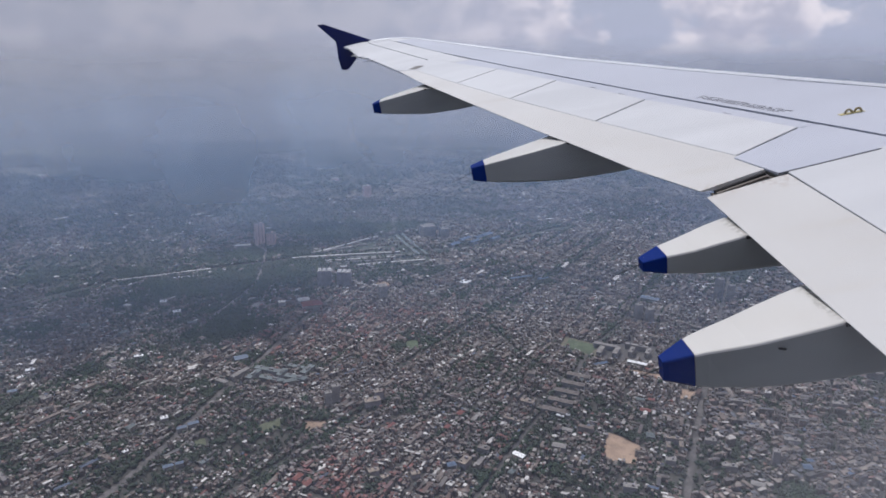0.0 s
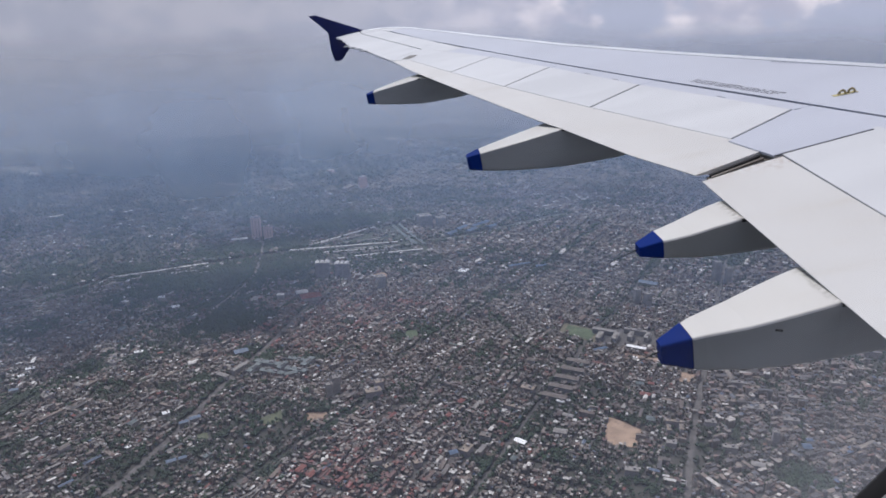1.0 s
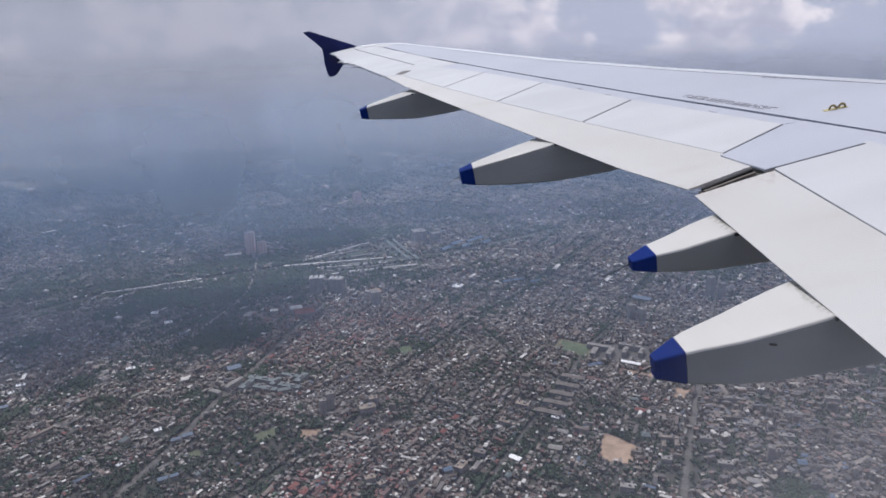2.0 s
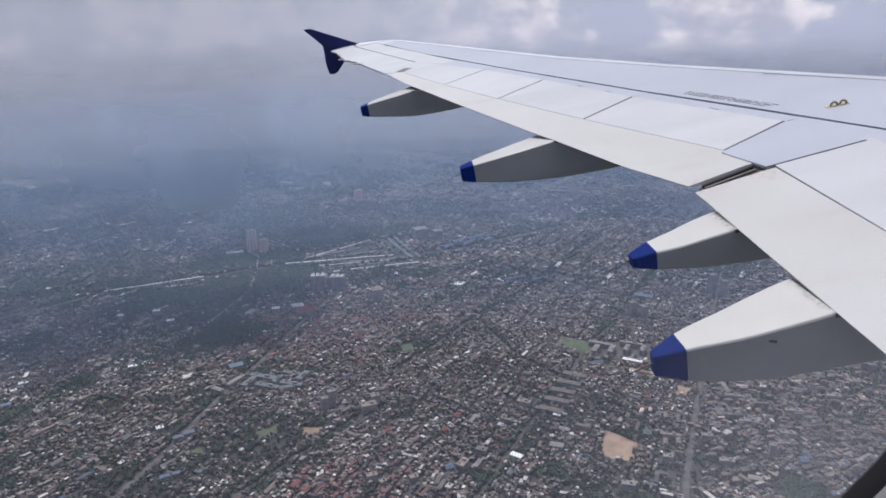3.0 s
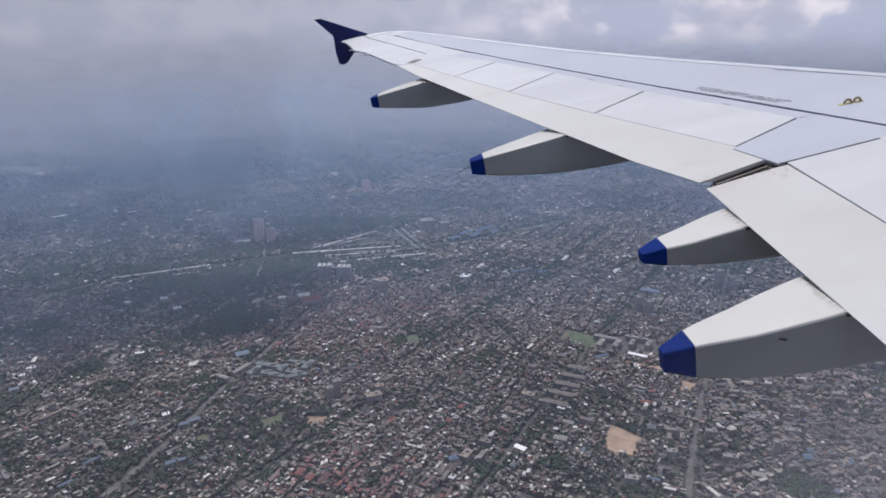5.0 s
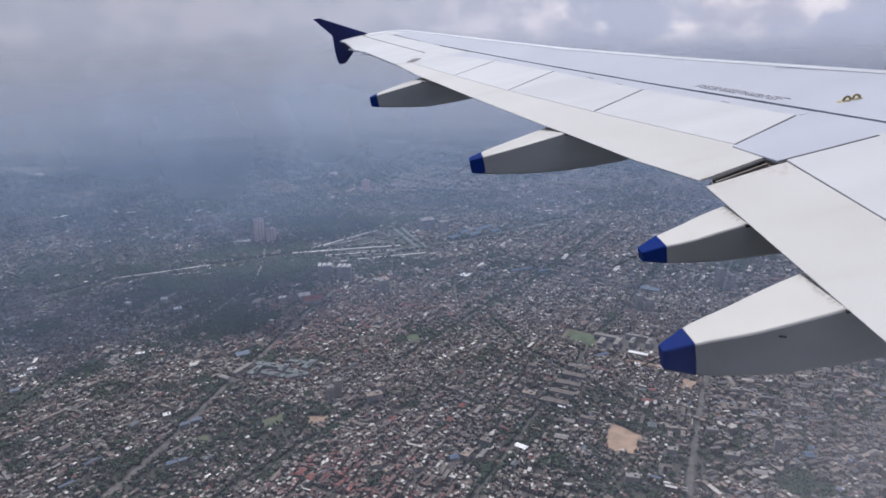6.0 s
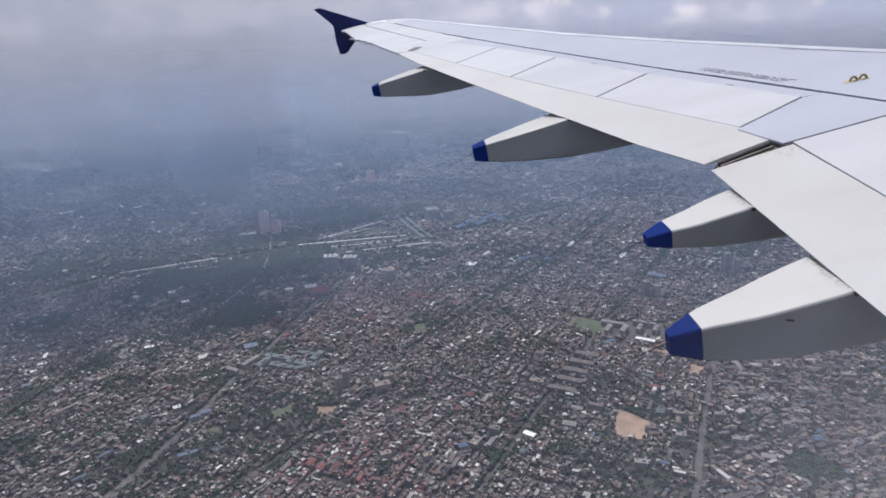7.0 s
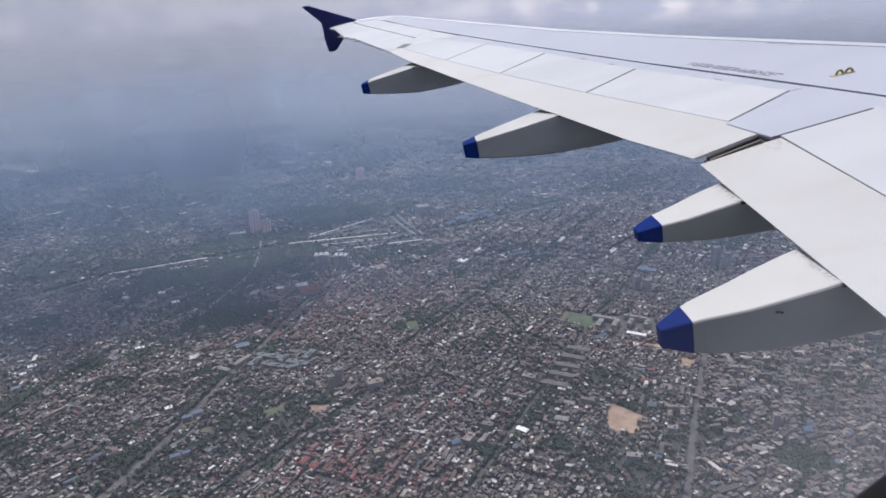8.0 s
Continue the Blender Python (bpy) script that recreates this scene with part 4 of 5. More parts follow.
for k in range(46):
    y = far.uniform(2700, 4400)
    x = far.uniform(-0.66, 0.66) * y
    building("distant_hall", "large pale roofed hall in the hazy distance", x, y, far.uniform(26, 70), far.uniform(14, 26), far.uniform(8, 18), far.uniform(-40, 70),
             far.choice((concrete, pinkish)), far.choice((pale_roof, concrete, pale_roof, teal_sheet)), far.choice(("flat", "gable")))
for k in range(16):
    y = far.uniform(2300, 4200)
    x = far.uniform(-0.6, 0.5) * y
    building("distant_tower", "slim pale tower block in blue haze", x, y, far.uniform(18, 30), far.uniform(16, 24), far.uniform(40, 90), far.uniform(-40, 70), far.choice((concrete, pinkish)), concrete)
def segments_distance(px, py, pts):
    best = np.full(px.shape, 1e9)
    for (ax, ay), (bx, by) in zip(pts, pts[1:]):
        dx, dy = bx - ax, by - ay
        t = np.clip(((px - ax) * dx + (py - ay) * dy) / (dx * dx + dy * dy), 0, 1)
        best = np.minimum(best, np.hypot(px - ax - t * dx, py - ay - t * dy))
    return best


# larger buildings that stand out among the houses: x, y, length, depth, height, turn
WHITE_HALLS = [(-434, 918, 11, 9, 10, 30), (-456, 834, 8, 6, 6, 60), (-736, 1078, 15, 8, 8, 20), (-738, 1053, 10, 7, 7, 50), (-570, 1138, 16, 8, 7, 20), (-633, 1409, 14, 12, 9, 10), (-369, 1405, 13, 11, 10, 15),
               (-581, 1352, 16, 12, 9, 30), (176, 936, 12, 5, 6, -28), (188, 939, 8, 5, 6, -28), (330, 1080, 12, 6, 6, -28)]
BLUE_SHEDS = [(-382, 800, 13, 7, 6, 30), (-369, 807, 10, 6, 6, 30), (-722, 1005, 14, 8, 7, 20), (6, 803, 12, 9, 9, 20), (183, 1587, 58, 9, 8, 22), (236, 1575, 30, 9, 8, 22), (491, 801, 11, 12, 9, -10),
              (279, 1118, 26, 7, 6, 20), (-379, 1132, 24, 16, 8, 30), (504, 819, 8, 7, 7, -10)]
RED_ROOFS = [(21, 942, 13, 8, 7, 60), (1, 902, 11, 7, 7, 60), (312, 949, 15, 10, 9, -20), (332, 984, 9, 8, 8, -20), (-199, 776, 16, 8, 7, 60), (-182, 764, 14, 8, 7, 60), (-527, 1131, 9, 6, 8, 20)]
BEIGE_BLOCKS = [(-99, 790, 15, 9, 8, 20), (-83, 776, 10, 8, 8, 40), (-42, 785, 12, 8, 7, 20), (-157, 891, 16, 5, 8, -28), (-148, 900, 5, 13, 8, -28), (-120, 972, 26, 15, 12, 20), (-112, 993, 14, 10, 16, 20),
                (25, 811, 20, 12, 10, 60), (130, 976, 22, 12, 9, -28), (102, 921, 22, 6, 8, -28), (93, 931, 7, 15, 8, -28), (332, 868, 24, 6, 10, -14), (318, 851, 6, 15, 10, -14), (337, 852, 6, 15, 10, -14)]
PALE_BLOCKS = [(310, 815, 14, 9, 10, -14), (239, 756, 18, 10, 10, -14), (502, 866, 22, 9, 10, -14), (543, 930, 26, 9, 9, -14), (456, 818, 9, 8, 22, -14), (468, 979, 24, 8, 10, -14), (461, 902, 28, 8, 9, -14),
               (629, 972, 22, 9, 9, -14), (384, 866, 16, 8, 9, -14), (387, 803, 20, 8, 9, -14)]
GREEN_ROOFS = [(-528, 1295, 18, 9, 8, 20), (-269, 1044, 22, 10, 8, 20), (88, 790, 10, 7, 7, 60), (300, 878, 12, 12, 9, -14), (314, 985, 12, 8, 8, -14)]
for rows, kind, label, walls, roof, style in ((WHITE_HALLS, "white_hall", "bright white roofed hall among small houses", concrete, white_sheet, "flat"),
                                              (BLUE_SHEDS, "blue_shed", "shed with a blue sheet-metal roof", greyish, blue_sheet, "gable"),
                                              (RED_ROOFS, "red_house", "large house with a red tiled roof", concrete, rust_roof, "hip"),
                                              (BEIGE_BLOCKS, "beige_block", "weathered beige concrete block round a court", block_wall, beige_roof, "flat"),
                                              (PALE_BLOCKS, "pale_block", "pale flat-roofed town block beside the main street", block_wall, concrete, "flat"),
                                              (GREEN_ROOFS, "green_hall", "hall with a faded grey-green roof", greyish, teal_sheet, "hip")):
    for x, y, w, d, h, t in rows:
        building(kind, label, x, y, w, d, h, t, walls, roof, style)
marks = random.Random(11)
for k in range(120):
    y = marks.uniform(740, 2100)
    x = marks.uniform(-0.68, 0.68) * y
    if any(math.hypot(x - fx, y - fy) < fr + 26 for fx, fy, fr, *_ in FOOTPRINTS) or any(math.hypot(x - px, y - py) < 34 for _, pts, *_ in LOTS for px, py in pts):
        continue
    if any(segments_distance(np.array([x]), np.array([y]), pts)[0] < width / 2 + 11 for pts, width, _ in ROADS.values()):
        continue
    building("large_house" if k % 3 else "market_hall", "larger pale concrete building among small houses" if k % 3 else "long hall with a brown-grey roof", x, y,
             marks.uniform(9, 19), marks.uniform(7, 11), marks.uniform(6, 11), marks.choice((62, -28, 60, -25)) + marks.uniform(-6, 6),
             marks.choice((concrete, greyish, block_wall)), marks.choice((concrete, pale_roof, brown_roof, teal_sheet, concrete)) if k % 3 else brown_roof,
             marks.choice(("flat", "hip")) if k % 3 else "gable")


def inside(px, py, pts):
    hit = np.zeros(px.shape, bool)
    for (ax, ay), (bx, by) in zip(pts, pts[1:] + pts[:1]):
        cross = ((ay > py) != (by > py)) & (px < (bx - ax) * (py - ay) / ((by - ay) if by != ay else 1e-9) + ax)
        hit ^= cross
    return hit


def green_share(px, py):
    """A smooth wandering value, 0 to 1, for how leafy a place is."""
    v = (np.sin(px * 0.011 + 1.3 * np.sin(py * 0.006)) + np.sin(py * 0.009 - 1.1 * np.sin(px * 0.0075 + 2)) + 0.7 * np.sin((px + py) * 0.021 + 1) + 0.6 * np.sin((px - 1.7 * py) * 0.017))
    bias = 0.24 * np.clip((-px - 0.12 * py) / 420, -0.6, 1) * np.clip((py - 1000) / 400, 0, 1)
    bias = bias + 0.11 * np.clip((py - 1900) / 500, 0, 1) + 0.07 * np.clip((-px - 0.35 * py) / 150, 0, 1)
    bias = bias + 0.3 * np.exp(-((px + 150) / 520) ** 2 - ((py - 2380) / 230) ** 2) + 0.22 * np.exp(-((px + 1500) / 500) ** 2 - ((py - 2700) / 200) ** 2)
    bias = bias + 0.35 * np.exp(-((px + 1650) / 700) ** 2 - ((py - 3230) / 120) ** 2) + 0.3 * np.exp(-((px + 900) / 500) ** 2 - ((py - 2950) / 110) ** 2)
    bias = bias + 0.28 * np.clip((-px - 0.36 * py) / 300, 0, 1) * np.clip((py - 2900) / 400, 0, 1)
    bias = bias + 0.07 * np.clip((py - 1600) / 300, 0, 1)
    return np.clip(v / 5.4 + 0.49 + bias, 0, 1)


def lane_gap(px, py):
    """Metres to the nearest of the long minor streets, which come and go along their run."""
    ca, sa = math.cos(radians(62)), math.sin(radians(62))
    u, v = px * ca + py * sa, -px * sa + py * ca
    v = v + 11 * np.sin(u / 140 + 1.0) + 7 * np.sin(u / 61)
    u2 = u + 12 * np.sin(v / 120) + 6 * np.sin(v / 47 + 2)
    along_v, along_u = np.floor(v / 43 + 0.5), np.floor(u2 / 71 + 0.5)
    a = np.abs(v - along_v * 43) + np.where(np.sin(u / 90 + along_v * 2.4) + np.sin(u / 37 + along_v) > -0.3, 0, 50)
    b = np.abs(u2 - along_u * 71) + np.where(np.sin(v / 70 + along_u * 1.7) + np.sin(v / 29 + along_u * 3) > 0.1, 0, 50)
    return np.minimum(a, b)


# clumps of trees, district by district: x, y, radius
GARDENS = [(-363, 1138, 34), (-205, 945, 20), (-245, 781, 24), (52, 783, 22), (456, 740, 46), (-320, 1125, 26), (-245, 1110, 24), (265, 880, 20), (-560, 1000, 40),
           (-640, 1080, 40), (-760, 900, 50), (-330, 1100, 22), (-415, 920, 22), (-560, 1110, 26), (-470, 1010, 20), (-440, 800, 26), (-640, 830, 40), (-700, 980, 34),
           (150, 790, 22), (520, 980, 26)]
SQUARES = [(-695, 954, 16), (-684, 989, 14), (-662, 1034, 12), (-639, 1105, 9), (-523, 1029, 9), (-540, 1080, 8), (-449, 999, 9), (-422, 1040, 12), (-387, 1014, 12),
           (-362, 824, 9), (-478, 858, 9), (-587, 792, 12), (-249, 772, 10), (-379, 1132, 14), (-306, 1020, 9), (-322, 966, 9)]
YARDS = [(-484, 1189, 9), (-193, 940, 12), (-151, 920, 9), (46, 789, 12), (77, 967, 9), (-98, 760, 10), (-226, 990, 8), (-51, 945, 7), (-6, 1283, 14),
         (37, 1244, 12), (109, 1379, 16), (-90, 1183, 14), (38, 1015, 8), (365, 1176, 10), (301, 913, 9), (460, 742, 22), (438, 734, 16)]
PARKS = [(145, 1425, 26), (275, 1190, 22), (-841, 1261, 70), (-68, 1245, 26), (-40, 1210, 24), (-95, 1200, 16), (100, 1400, 24), (-430, 1290, 90), (-480, 1240, 60),
         (-700, 1420, 80), (-600, 1560, 70), (-470, 1480, 60), (-480, 1700, 60), (-620, 1750, 80), (-150, 1660, 50), (-350, 1650, 40), (30, 1480, 24), (330, 1290, 26),
         (700, 1600, 60), (-430, 1600, 70), (-530, 1620, 60), (-390, 1690, 50), (-640, 1500, 70)]
FAR_GROVES = [(-440, 1830, 60), (-330, 1960, 60), (-60, 1640, 40), (-790, 1600, 50), (-880, 1470, 60), (-700, 1530, 45), (-560, 1500, 50), (-500, 1560, 50), (-520, 1780, 70),
              (-400, 1760, 40), (-250, 2060, 90), (-120, 2090, 70), (-380, 2040, 80), (-1000, 1600, 60), (-330, 1480, 30), (-200, 1600, 40), (-100, 1560, 26), (-300, 1330, 22),
              (110, 1265, 16), (460, 1180, 20), (-20, 1650, 22), (240, 1560, 18), (-200, 1260, 18)]
GROVES = GARDENS + [(x, y, 1.45 * r) for x, y, r in SQUARES + YARDS] + PARKS + FAR_GROVES


def free_of_things(px, py, margin=3.0, planted=False):
    ok = np.ones(px.shape, bool)
    for pts, width, _ in ROADS.values():
        ok &= segments_distance(px, py, pts) > width / 2 + margin * rng.uniform(0.1, 1.0, len(px))
    for name, pts, *_ in LOTS:
        taken = inside(px, py, pts)
        if name == "park_ground" and planted:
            continue
        if name == "rail_yard":
            taken &= rng.random(len(px)) < (0.5 if planted else 0.8)
        ok &= ~taken
    for x, y, r, w, d, t in FOOTPRINTS:
        c, s = math.cos(radians(t)), math.sin(radians(t))
        u, v = (px - x) * c + (py - y) * s, -(px - x) * s + (py - y) * c
        ok &= ~((abs(u) < w / 2 + margin) & (abs(v) < d / 2 + margin))
    return ok


def city_houses(name, y0, y1, pitch, seed, label, side=0, tall=0.0, tops=roof_mat):
    """Small houses packed in rows along crooked streets, quarter by quarter."""
    g = np.random.default_rng(seed)
    count = int((y1 - y0) * (y1 + y0) * 0.8 / 60000) + 6
    qy = g.uniform(y0 - 100, y1 + 100, count)
    qx = g.uniform(-0.85, 0.85, count) * qy
    qa = np.radians((77 if side > 0 else 62) + g.normal(0, 6, count) + np.where(g.random(count) < 0.1, 35, 0))
    half = 0.73 * y1 + 110
    gx, gy = np.meshgrid(np.arange(-half, half, pitch * 0.96), np.arange(y0, y1, pitch * 1.02))
    gx, gy = gx.ravel(), gy.ravel()
    keep = abs(gx) < 0.73 * gy + 110
    if side:
        keep &= (gx - 302 - 0.46 * (gy - 726) > 0) == (side > 0)
    gx, gy = gx[keep], gy[keep]
    near = np.empty(len(gx), int)
    for k in range(0, len(gx), 20000):
        near[k:k + 20000] = np.argmin((gx[k:k + 20000, None] - qx) ** 2 + (gy[k:k + 20000, None] - qy) ** 2, axis=1)
    a = qa[near]
    # snap to each quarter's own rows
    u, v = gx * np.cos(a) + gy * np.sin(a), -gx * np.sin(a) + gy * np.cos(a)
    pu, pv = pitch * 0.98, pitch * 1.06
    iu, iv = np.floor(u / pu), np.floor(v / pv)
    street = (np.mod(iv, 6) == 0) & (g.random(len(u)) < 0.8) | (np.mod(iu + 3 * near, 15) == 0) & (g.random(len(u)) < 0.7)
    u = (iu + 0.5) * pu + g.normal(0, pitch * 0.13, len(u))
    v = (iv + 0.5) * pv + g.normal(0, pitch * 0.08, len(u)) + np.where(np.mod(iv, 6) < 3, -0.6, 0.6)
    _, first = np.unique(np.stack([iu, iv, near], 1), axis=0, return_index=True)
    pick = np.zeros(len(u), bool)
    pick[first] = True
    x, y = u * np.cos(a) - v * np.sin(a), u * np.sin(a) + v * np.cos(a)
    leafy = green_share(x, y)
    pick &= ~street & (g.random(len(u)) > 0.03 + 0.75 * np.clip(leafy - 0.54, 0, 1) * 2.6)
    for cx, cy, r in GROVES:
        pick &= (np.hypot(x - cx, y - cy) > r * 0.8) | (g.random(len(u)) < 0.12)
    x, y, a = x[pick], y[pick], a[pick]
    ok = free_of_things(x, y) & ((lane_gap(x, y) > pitch * 0.75) | (y > 2500))
    x, y, a = x[ok], y[ok], a[ok]
    n = len(x)
    a = a + g.normal(0, 0.05, n) + np.where(g.random(n) < (0.25 if side > 0 else 0.74), 0, math.pi / 2)
    w, d = pitch * g.uniform(0.36, 0.62, n), pitch * g.uniform(0.30, 0.56, n)
    large = g.random(n) < (0.32 if tall else 0.16)
    w, d = np.where(large, w * g.uniform(1.3, 2.5, n), w), np.where(large, d * g.uniform(0.9, 1.4, n), d)
    patch = np.sin(x / 37 + np.sin(y / 51)) + np.sin(y / 29 - 1.4 * np.sin(x / 67))
    terrace = g.random(n) < 0.012 + 0.05 * (patch > 0.9)
    w, d = np.where(terrace, pitch * g.uniform(1.5, 3.2, n), w), np.where(terrace, pitch * g.uniform(0.55, 0.8, n), d)
    large |= terrace
    h = g.choice([3.0, 3.8, 5.6, 6.6, 8.6, 11.5], n, p=[0.24, 0.27, 0.26, 0.15, 0.06, 0.02]) + g.uniform(-0.5, 0.7, n) + tall * g.random(n) ** 2 + np.where(large, 1.0, 0.0)
    pitched = g.random(n) < (0.25 if tall else 0.5)
    rise = d * g.uniform(0.12, 0.5, n)
    ridge = np.where(g.random(n) < 0.65, 1.0, g.uniform(0.35, 0.8, n))
    c, s = np.cos(a), np.sin(a)
    red = np.zeros(n)
    for bx, by, br, most in ((-165, 760, 55, 0.6), (-80, 745, 45, 0.5), (-330, 1330, 150, 0.45), (-180, 1290, 110, 0.3), (60, 870, 40, 0.35), (-60, 1330, 90, 0.3), (-120, 850, 60, 0.25)):
        red += most * np.exp(-((x - bx) ** 2 + (y - by) ** 2) / br ** 2)
    red = g.random(n) < red
    verts, faces, start = [], {(slot, sides): [] for slot in (0, 1, 2) for sides in (3, 4)}, 0

    def put(k, rows, quads, tris=()):
        """Adds one piece a house: its corners in order, and (corners, material) of its faces."""
        nonlocal start
        size = len(rows)
        verts.append(np.stack(rows, 1).reshape(-1, 3))
        base = start + (np.arange(len(k)) * size)[:, None]
        start += len(k) * size
        for q, slot in quads + tuple(tris):
            faces[slot, len(q)].append(base + np.array(q))

    def at(k, du, dv, z):
        return np.stack([x[k] + du * c[k] - dv * s[k], y[k] + du * s[k] + dv * c[k], z], 1)

    sides = tuple((q, 0) for q in ((0, 1, 5, 4), (1, 2, 6, 5), (2, 3, 7, 6), (3, 0, 4, 7)))

    def box(k, u0, u1, v0, v1, z0, z1):
        put(k, [at(k, u0, v0, z0), at(k, u1, v0, z0), at(k, u1, v1, z0), at(k, u0, v1, z0), at(k, u0, v0, z1), at(k, u1, v0, z1), at(k, u1, v1, z1), at(k, u0, v1, z1)], sides)

    def lid(k, u0, u1, v0, v1, z, slot, o=0.08):
        put(k, [at(k, u0 - o, v0 - o, z), at(k, u1 + o, v0 - o, z), at(k, u1 + o, v1 + o, z), at(k, u0 - o, v1 + o, z)], (((0, 1, 2, 3), slot),))

    # walls and roofs are pieces of their own; a pitched roof hangs over a little, many flat ones carry a smaller upper storey
    e = 0.22
    for kind, tiled in ((True, False), (False, False), (True, True), (False, True)):
        k = np.flatnonzero((pitched == kind) & (red == tiled))
        if len(k) == 0:
            continue
        W, D, Z, slot = w[k], d[k], h[k], 2 if tiled else 1
        zero = np.zeros(len(k))
        box(k, -W, W, -D, D, zero, Z)
        if kind:
            R, G = rise[k] + 0.15, ridge[k]
            put(k, [at(k, -W - e, -D - e, Z), at(k, W + e, -D - e, Z), at(k, W + e, D + e, Z), at(k, -W - e, D + e, Z), at(k, -(W + e) * G, zero, Z + R), at(k, (W + e) * G, zero, Z + R)],
                (((0, 1, 5, 4), slot), ((2, 3, 4, 5), slot)), (((1, 2, 5), slot), ((3, 0, 4), slot)))
        else:
            lid(k, -W, W, -D, D, Z + 0.12, slot)
            k = k[g.random(len(k)) < 0.62]
            W, D, Z = w[k], d[k], h[k]
            m = len(k)
            u0, v0 = -W * g.uniform(-0.3, 1.0, m), -D * g.uniform(-0.2, 1.0, m)
            u1, v1 = np.minimum(u0 + W * g.uniform(0.5, 1.4, m), W * 0.98), np.minimum(v0 + D * g.uniform(0.6, 1.5, m), D * 0.98)
            up = Z + g.uniform(1.2, 3.2, m)
            box(k, u0, u1, v0, v1, Z, up)
            lid(k, u0, u1, v0, v1, up + 0.1, slot)
    ob = big_mesh(name, np.concatenate(verts), [(np.concatenate(f), slot) for (slot, _), f in faces.items() if f], [wall_mat, tops, red_mat])
    return tagged(ob, label, "houses", kind="stuff")


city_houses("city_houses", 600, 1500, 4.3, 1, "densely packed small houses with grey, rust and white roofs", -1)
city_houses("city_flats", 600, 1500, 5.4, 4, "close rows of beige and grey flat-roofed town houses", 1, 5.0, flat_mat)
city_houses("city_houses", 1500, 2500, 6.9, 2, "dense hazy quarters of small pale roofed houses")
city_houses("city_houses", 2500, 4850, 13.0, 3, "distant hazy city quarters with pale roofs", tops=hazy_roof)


def tree_clumps(name, y0, y1, count, size, seed, label):
    """Crowns of several uneven clumps each, thicker in groves and along the streets."""
    g = np.random.default_rng(seed)
    y = g.uniform(y0, y1, count * 3)
    x = g.uniform(-0.74, 0.74, count * 3) * y
    leafy = green_share(x, y)
    take = g.random(len(x)) < np.clip((leafy - 0.5) * 4.5, 0.02, 1)
    x, y = x[take][:count], y[take][:count]
    extra = []
    for cx, cy, r in GROVES:
        if y0 <= cy < y1:
            k = int(r * r * 0.085) + 20
            t, q = g.uniform(0, 2 * math.pi, k), r * np.sqrt(g.random(k)) * (1 + 0.25 * g.normal(size=k))
            extra.append(np.stack([cx + 1.2 * q * np.cos(t), cy + 1.2 * q * np.sin(t)], 1))
    for key, thick in (("street", 3.4), ("canal_road", 8.0), ("cross_street", 2.6), ("lane", 2.0), ("back_street", 2.0), ("avenue", 0.6), ("main_street", 0.3), ("railway", 4.5)):
        pts, width, _ = ROADS[key]
        for (ax, ay), (bx, by) in zip(pts, pts[1:]):
            k = int(math.hypot(bx - ax, by - ay) / 5.5 * thick)
            t = g.random(k)
            off = g.choice([-1, 1], k) * (width / 2 + g.uniform(0.5, {"railway": 30, "canal_road": 14}.get(key, 6), k))
            L = math.hypot(bx - ax, by - ay)
            p = np.stack([ax + t * (bx - ax) - off * (by - ay) / L, ay + t * (by - ay) + off * (bx - ax) / L], 1)
            extra.append(p[(p[:, 1] >= y0) & (p[:, 1] < y1)])
    # trees lining stretches of the minor streets
    lx = g.uniform(-0.74, 0.74, count * 9)
    ly = g.uniform(y0, y1, count * 9)
    lx = lx * ly
    row = (lane_gap(lx, ly) < 2.6) & (np.sin(lx / 53 + 1.3 * np.sin(ly / 71)) + np.sin(ly / 43) > 0.35)
    extra.append(np.stack([lx[row], ly[row]], 1))
    if extra:
        e = np.concatenate(extra)
        x, y = np.concatenate([x, e[:, 0]]), np.concatenate([y, e[:, 1]])
    ok = free_of_things(x, y, 0.0, True)
    x, y = x[ok], y[ok]
    n, m = len(x), (4 if y1 < 1600 else 3)
    r = size * g.uniform(0.6, 1.35, (n, 1)) * g.uniform(0.45, 0.8, (n, m))
    cx = x[:, None] + g.normal(0, size * 0.45, (n, m))
    cy = y[:, None] + g.normal(0, size * 0.45, (n, m))
    cz = size * 1.25 + g.normal(0, size * 0.28, (n, m))
    cx, cy, cz, r = cx.ravel(), cy.ravel(), cz.ravel(), r.ravel()
    k = len(cx)
    unit = np.array([(1, 0, 0), (0, 1, 0), (-1, 0, 0), (0, -1, 0), (0, 0, 1), (0, 0, -0.9), (0.6, 0.6, 0.5), (-0.6, -0.6, 0.5)])[:6]
    verts = unit[None] * r[:, None, None] * g.uniform(0.75, 1.3, (k, 6, 1)) + np.stack([cx, cy, cz], 1)[:, None]
    base = (np.arange(k) * 6)[:, None]
    faces = np.concatenate([base + np.array(f) for f in ((0, 1, 4), (1, 2, 4), (2, 3, 4), (3, 0, 4), (1, 0, 5), (2, 1, 5), (3, 2, 5), (0, 3, 5))])
    stem = np.array([(0.09, 0, 0), (-0.05, 0.08, 0), (-0.05, -0.08, 0), (0.04, 0, 1.1), (-0.02, 0.03, 1.1), (-0.02, -0.03, 1.1)]) * size
    v2 = (stem[None] + np.stack([x, y, np.zeros(n)], 1)[:, None]).reshape(-1, 3)
    b2 = (np.arange(n) * 6)[:, None] + k * 6
    trunks = np.concatenate([b2 + np.array(f) for f in ((0, 1, 4, 3), (1, 2, 5, 4), (2, 0, 3, 5))])
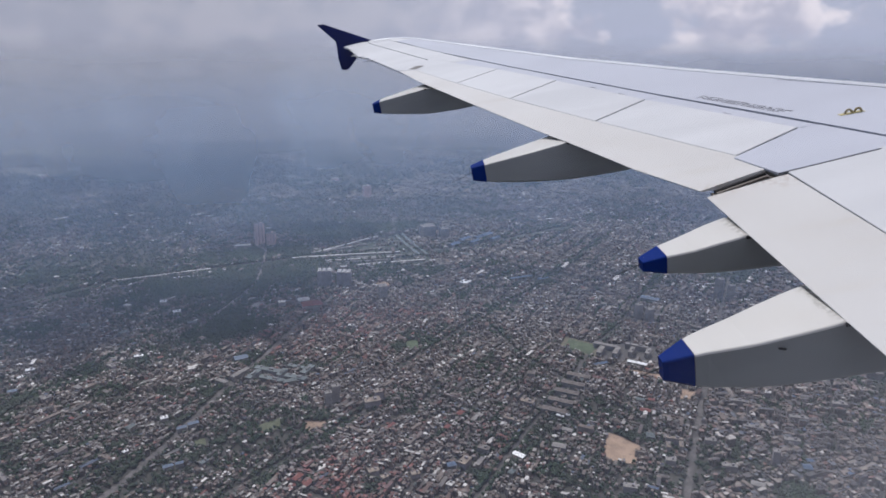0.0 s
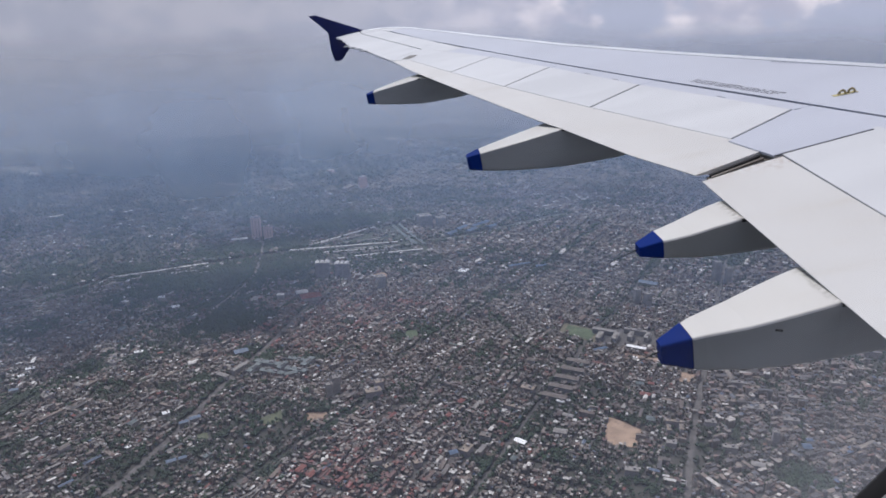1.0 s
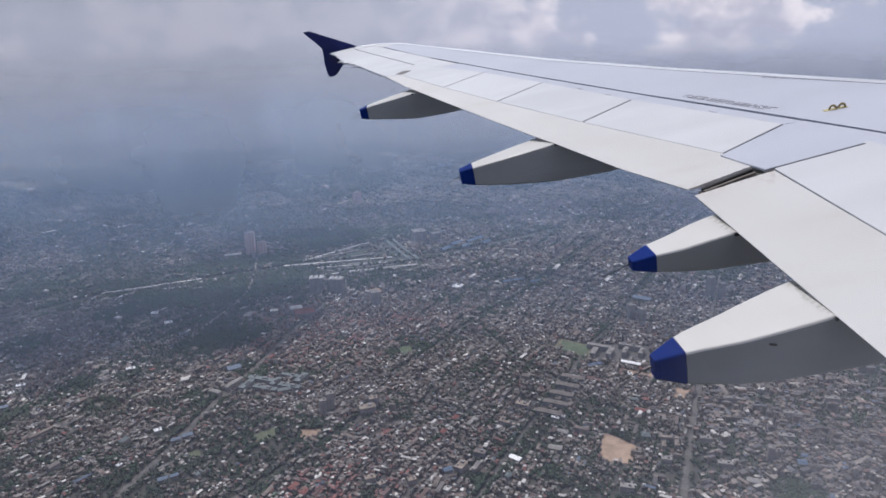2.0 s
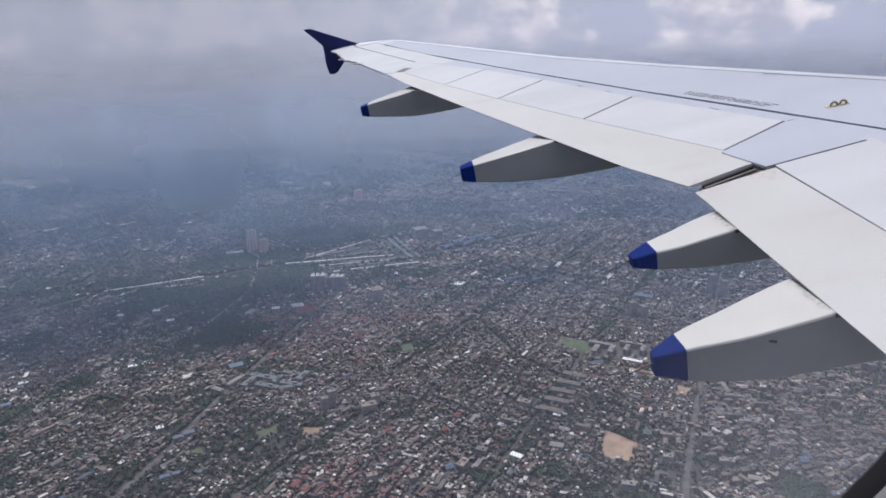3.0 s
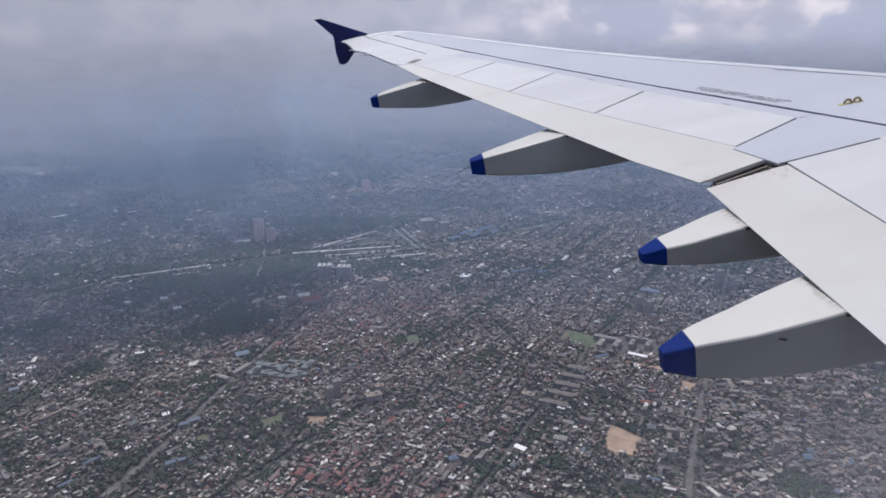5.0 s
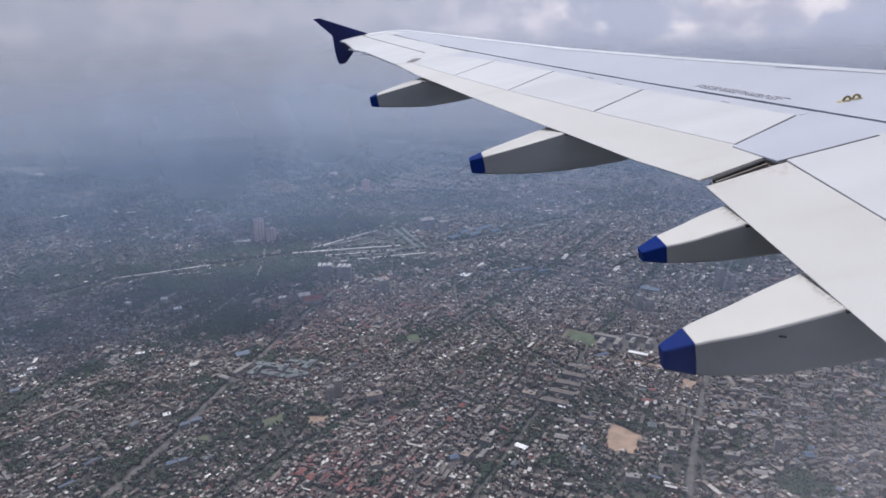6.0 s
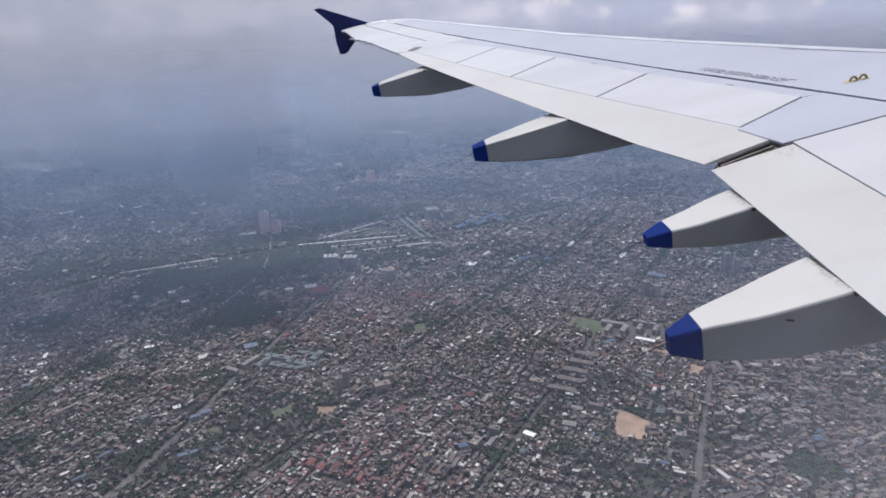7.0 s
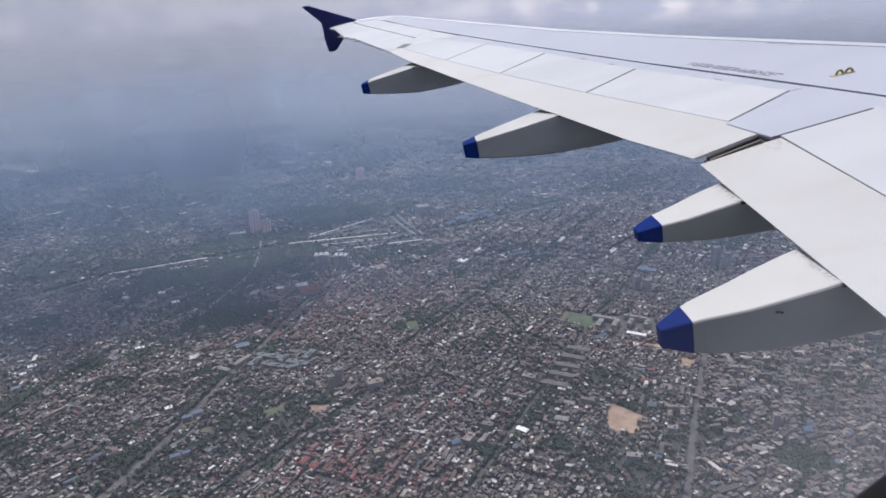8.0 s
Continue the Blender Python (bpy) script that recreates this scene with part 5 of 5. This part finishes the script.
    ob = big_mesh(name, np.concatenate([verts.reshape(-1, 3), v2]), [(faces, 0), (trunks, 1)], [leaf_mat, wood])
    return tagged(ob, label, "trees", kind="stuff")


wood = material("bark", (0.11, 0.085, 0.06), 0.9, vary=0.3, scale=0.5, fine=4)
tree_clumps("street_trees", 600, 1500, 7600, 3.1, 21, "dark green street trees between the houses")
tree_clumps("street_trees", 1500, 2600, 9500, 4.2, 22, "dark hazy green trees between quarters")
tree_clumps("distant_trees", 2600, 4850, 7500, 9.0, 23, "blue-green distant tree masses in haze")


# ---- painted haze sheets standing between here and the horizon ----
def haze_ring(radius, density, fade, colour, foot):
    bm = bmesh.new()
    rows = []
    for z in (-5.0, 60.0, 160.0, 320.0, 520.0, 700.0, 900.0):
        rows.append([bm.verts.new((radius * math.cos(t), radius * math.sin(t), z)) for t in np.linspace(0, 2 * math.pi, 96, endpoint=False)])
    for a, b in zip(rows, rows[1:]):
        for k in range(96):
            j = (k + 1) % 96
            bm.faces.new((a[k], a[j], b[j], b[k])).smooth = True
    tagged(finish("haze", bm, haze_material("haze", density, fade, colour, foot)), "thin blue-grey sheet of painted haze ringing the city", "haze", kind="structure")


# tint and opacity are chosen ring by ring to paint the aerial haze
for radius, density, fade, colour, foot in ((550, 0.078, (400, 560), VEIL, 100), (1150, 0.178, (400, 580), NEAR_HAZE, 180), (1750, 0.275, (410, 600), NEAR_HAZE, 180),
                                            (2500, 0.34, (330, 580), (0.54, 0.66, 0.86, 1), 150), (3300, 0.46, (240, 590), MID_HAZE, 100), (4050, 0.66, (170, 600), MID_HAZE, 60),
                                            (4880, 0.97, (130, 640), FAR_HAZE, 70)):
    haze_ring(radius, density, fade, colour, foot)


# ---- scattered cumulus added above the city, all out of view ----
def cumulus(x, y, z, length, width, seed):
    """A heap of many uneven lumps, flat below."""
    g = random.Random(seed)
    bm = bmesh.new()
    for k in range(46):
        t, q = g.uniform(0, 2 * math.pi), math.sqrt(g.random())
        r = g.uniform(0.10, 0.24) * width * (1.15 - 0.6 * q)
        m = pose(x + 0.5 * length * q * math.cos(t), y + 0.5 * width * q * math.sin(t), z + r * 0.5 + g.uniform(0, 0.15) * width * (1 - q), 0, 0, g.uniform(0, 360))
        bmesh.ops.create_icosphere(bm, subdivisions=2, radius=r, matrix=m @ Matrix.Diagonal((1.25, 1.0, 0.62, 1)))
    for v in bm.verts:
        v.co += Vector(noise.noise_vector(v.co * 0.012)) * width * 0.05
    tagged(finish("unseen_cloud", bm, cloud_mat, smooth=True), "unseen white cumulus heap added above the city", "cloud", kind="structure")


# the first two are placed so that their shadows darken the city at left
for k, (x, y, length, width) in enumerate(((-960, 1865, 840, 560), (-790, 2466, 620, 330), (-2600, 2307, 800, 500), (900, 3600, 700, 400),
                                           (-700, -900, 700, 450), (900, -1500, 800, 500), (2300, 900, 700, 420), (-2400, 300, 800, 500))):
    cumulus(x, y, 880 if k < 2 else 1230, length, width, 40 + k)
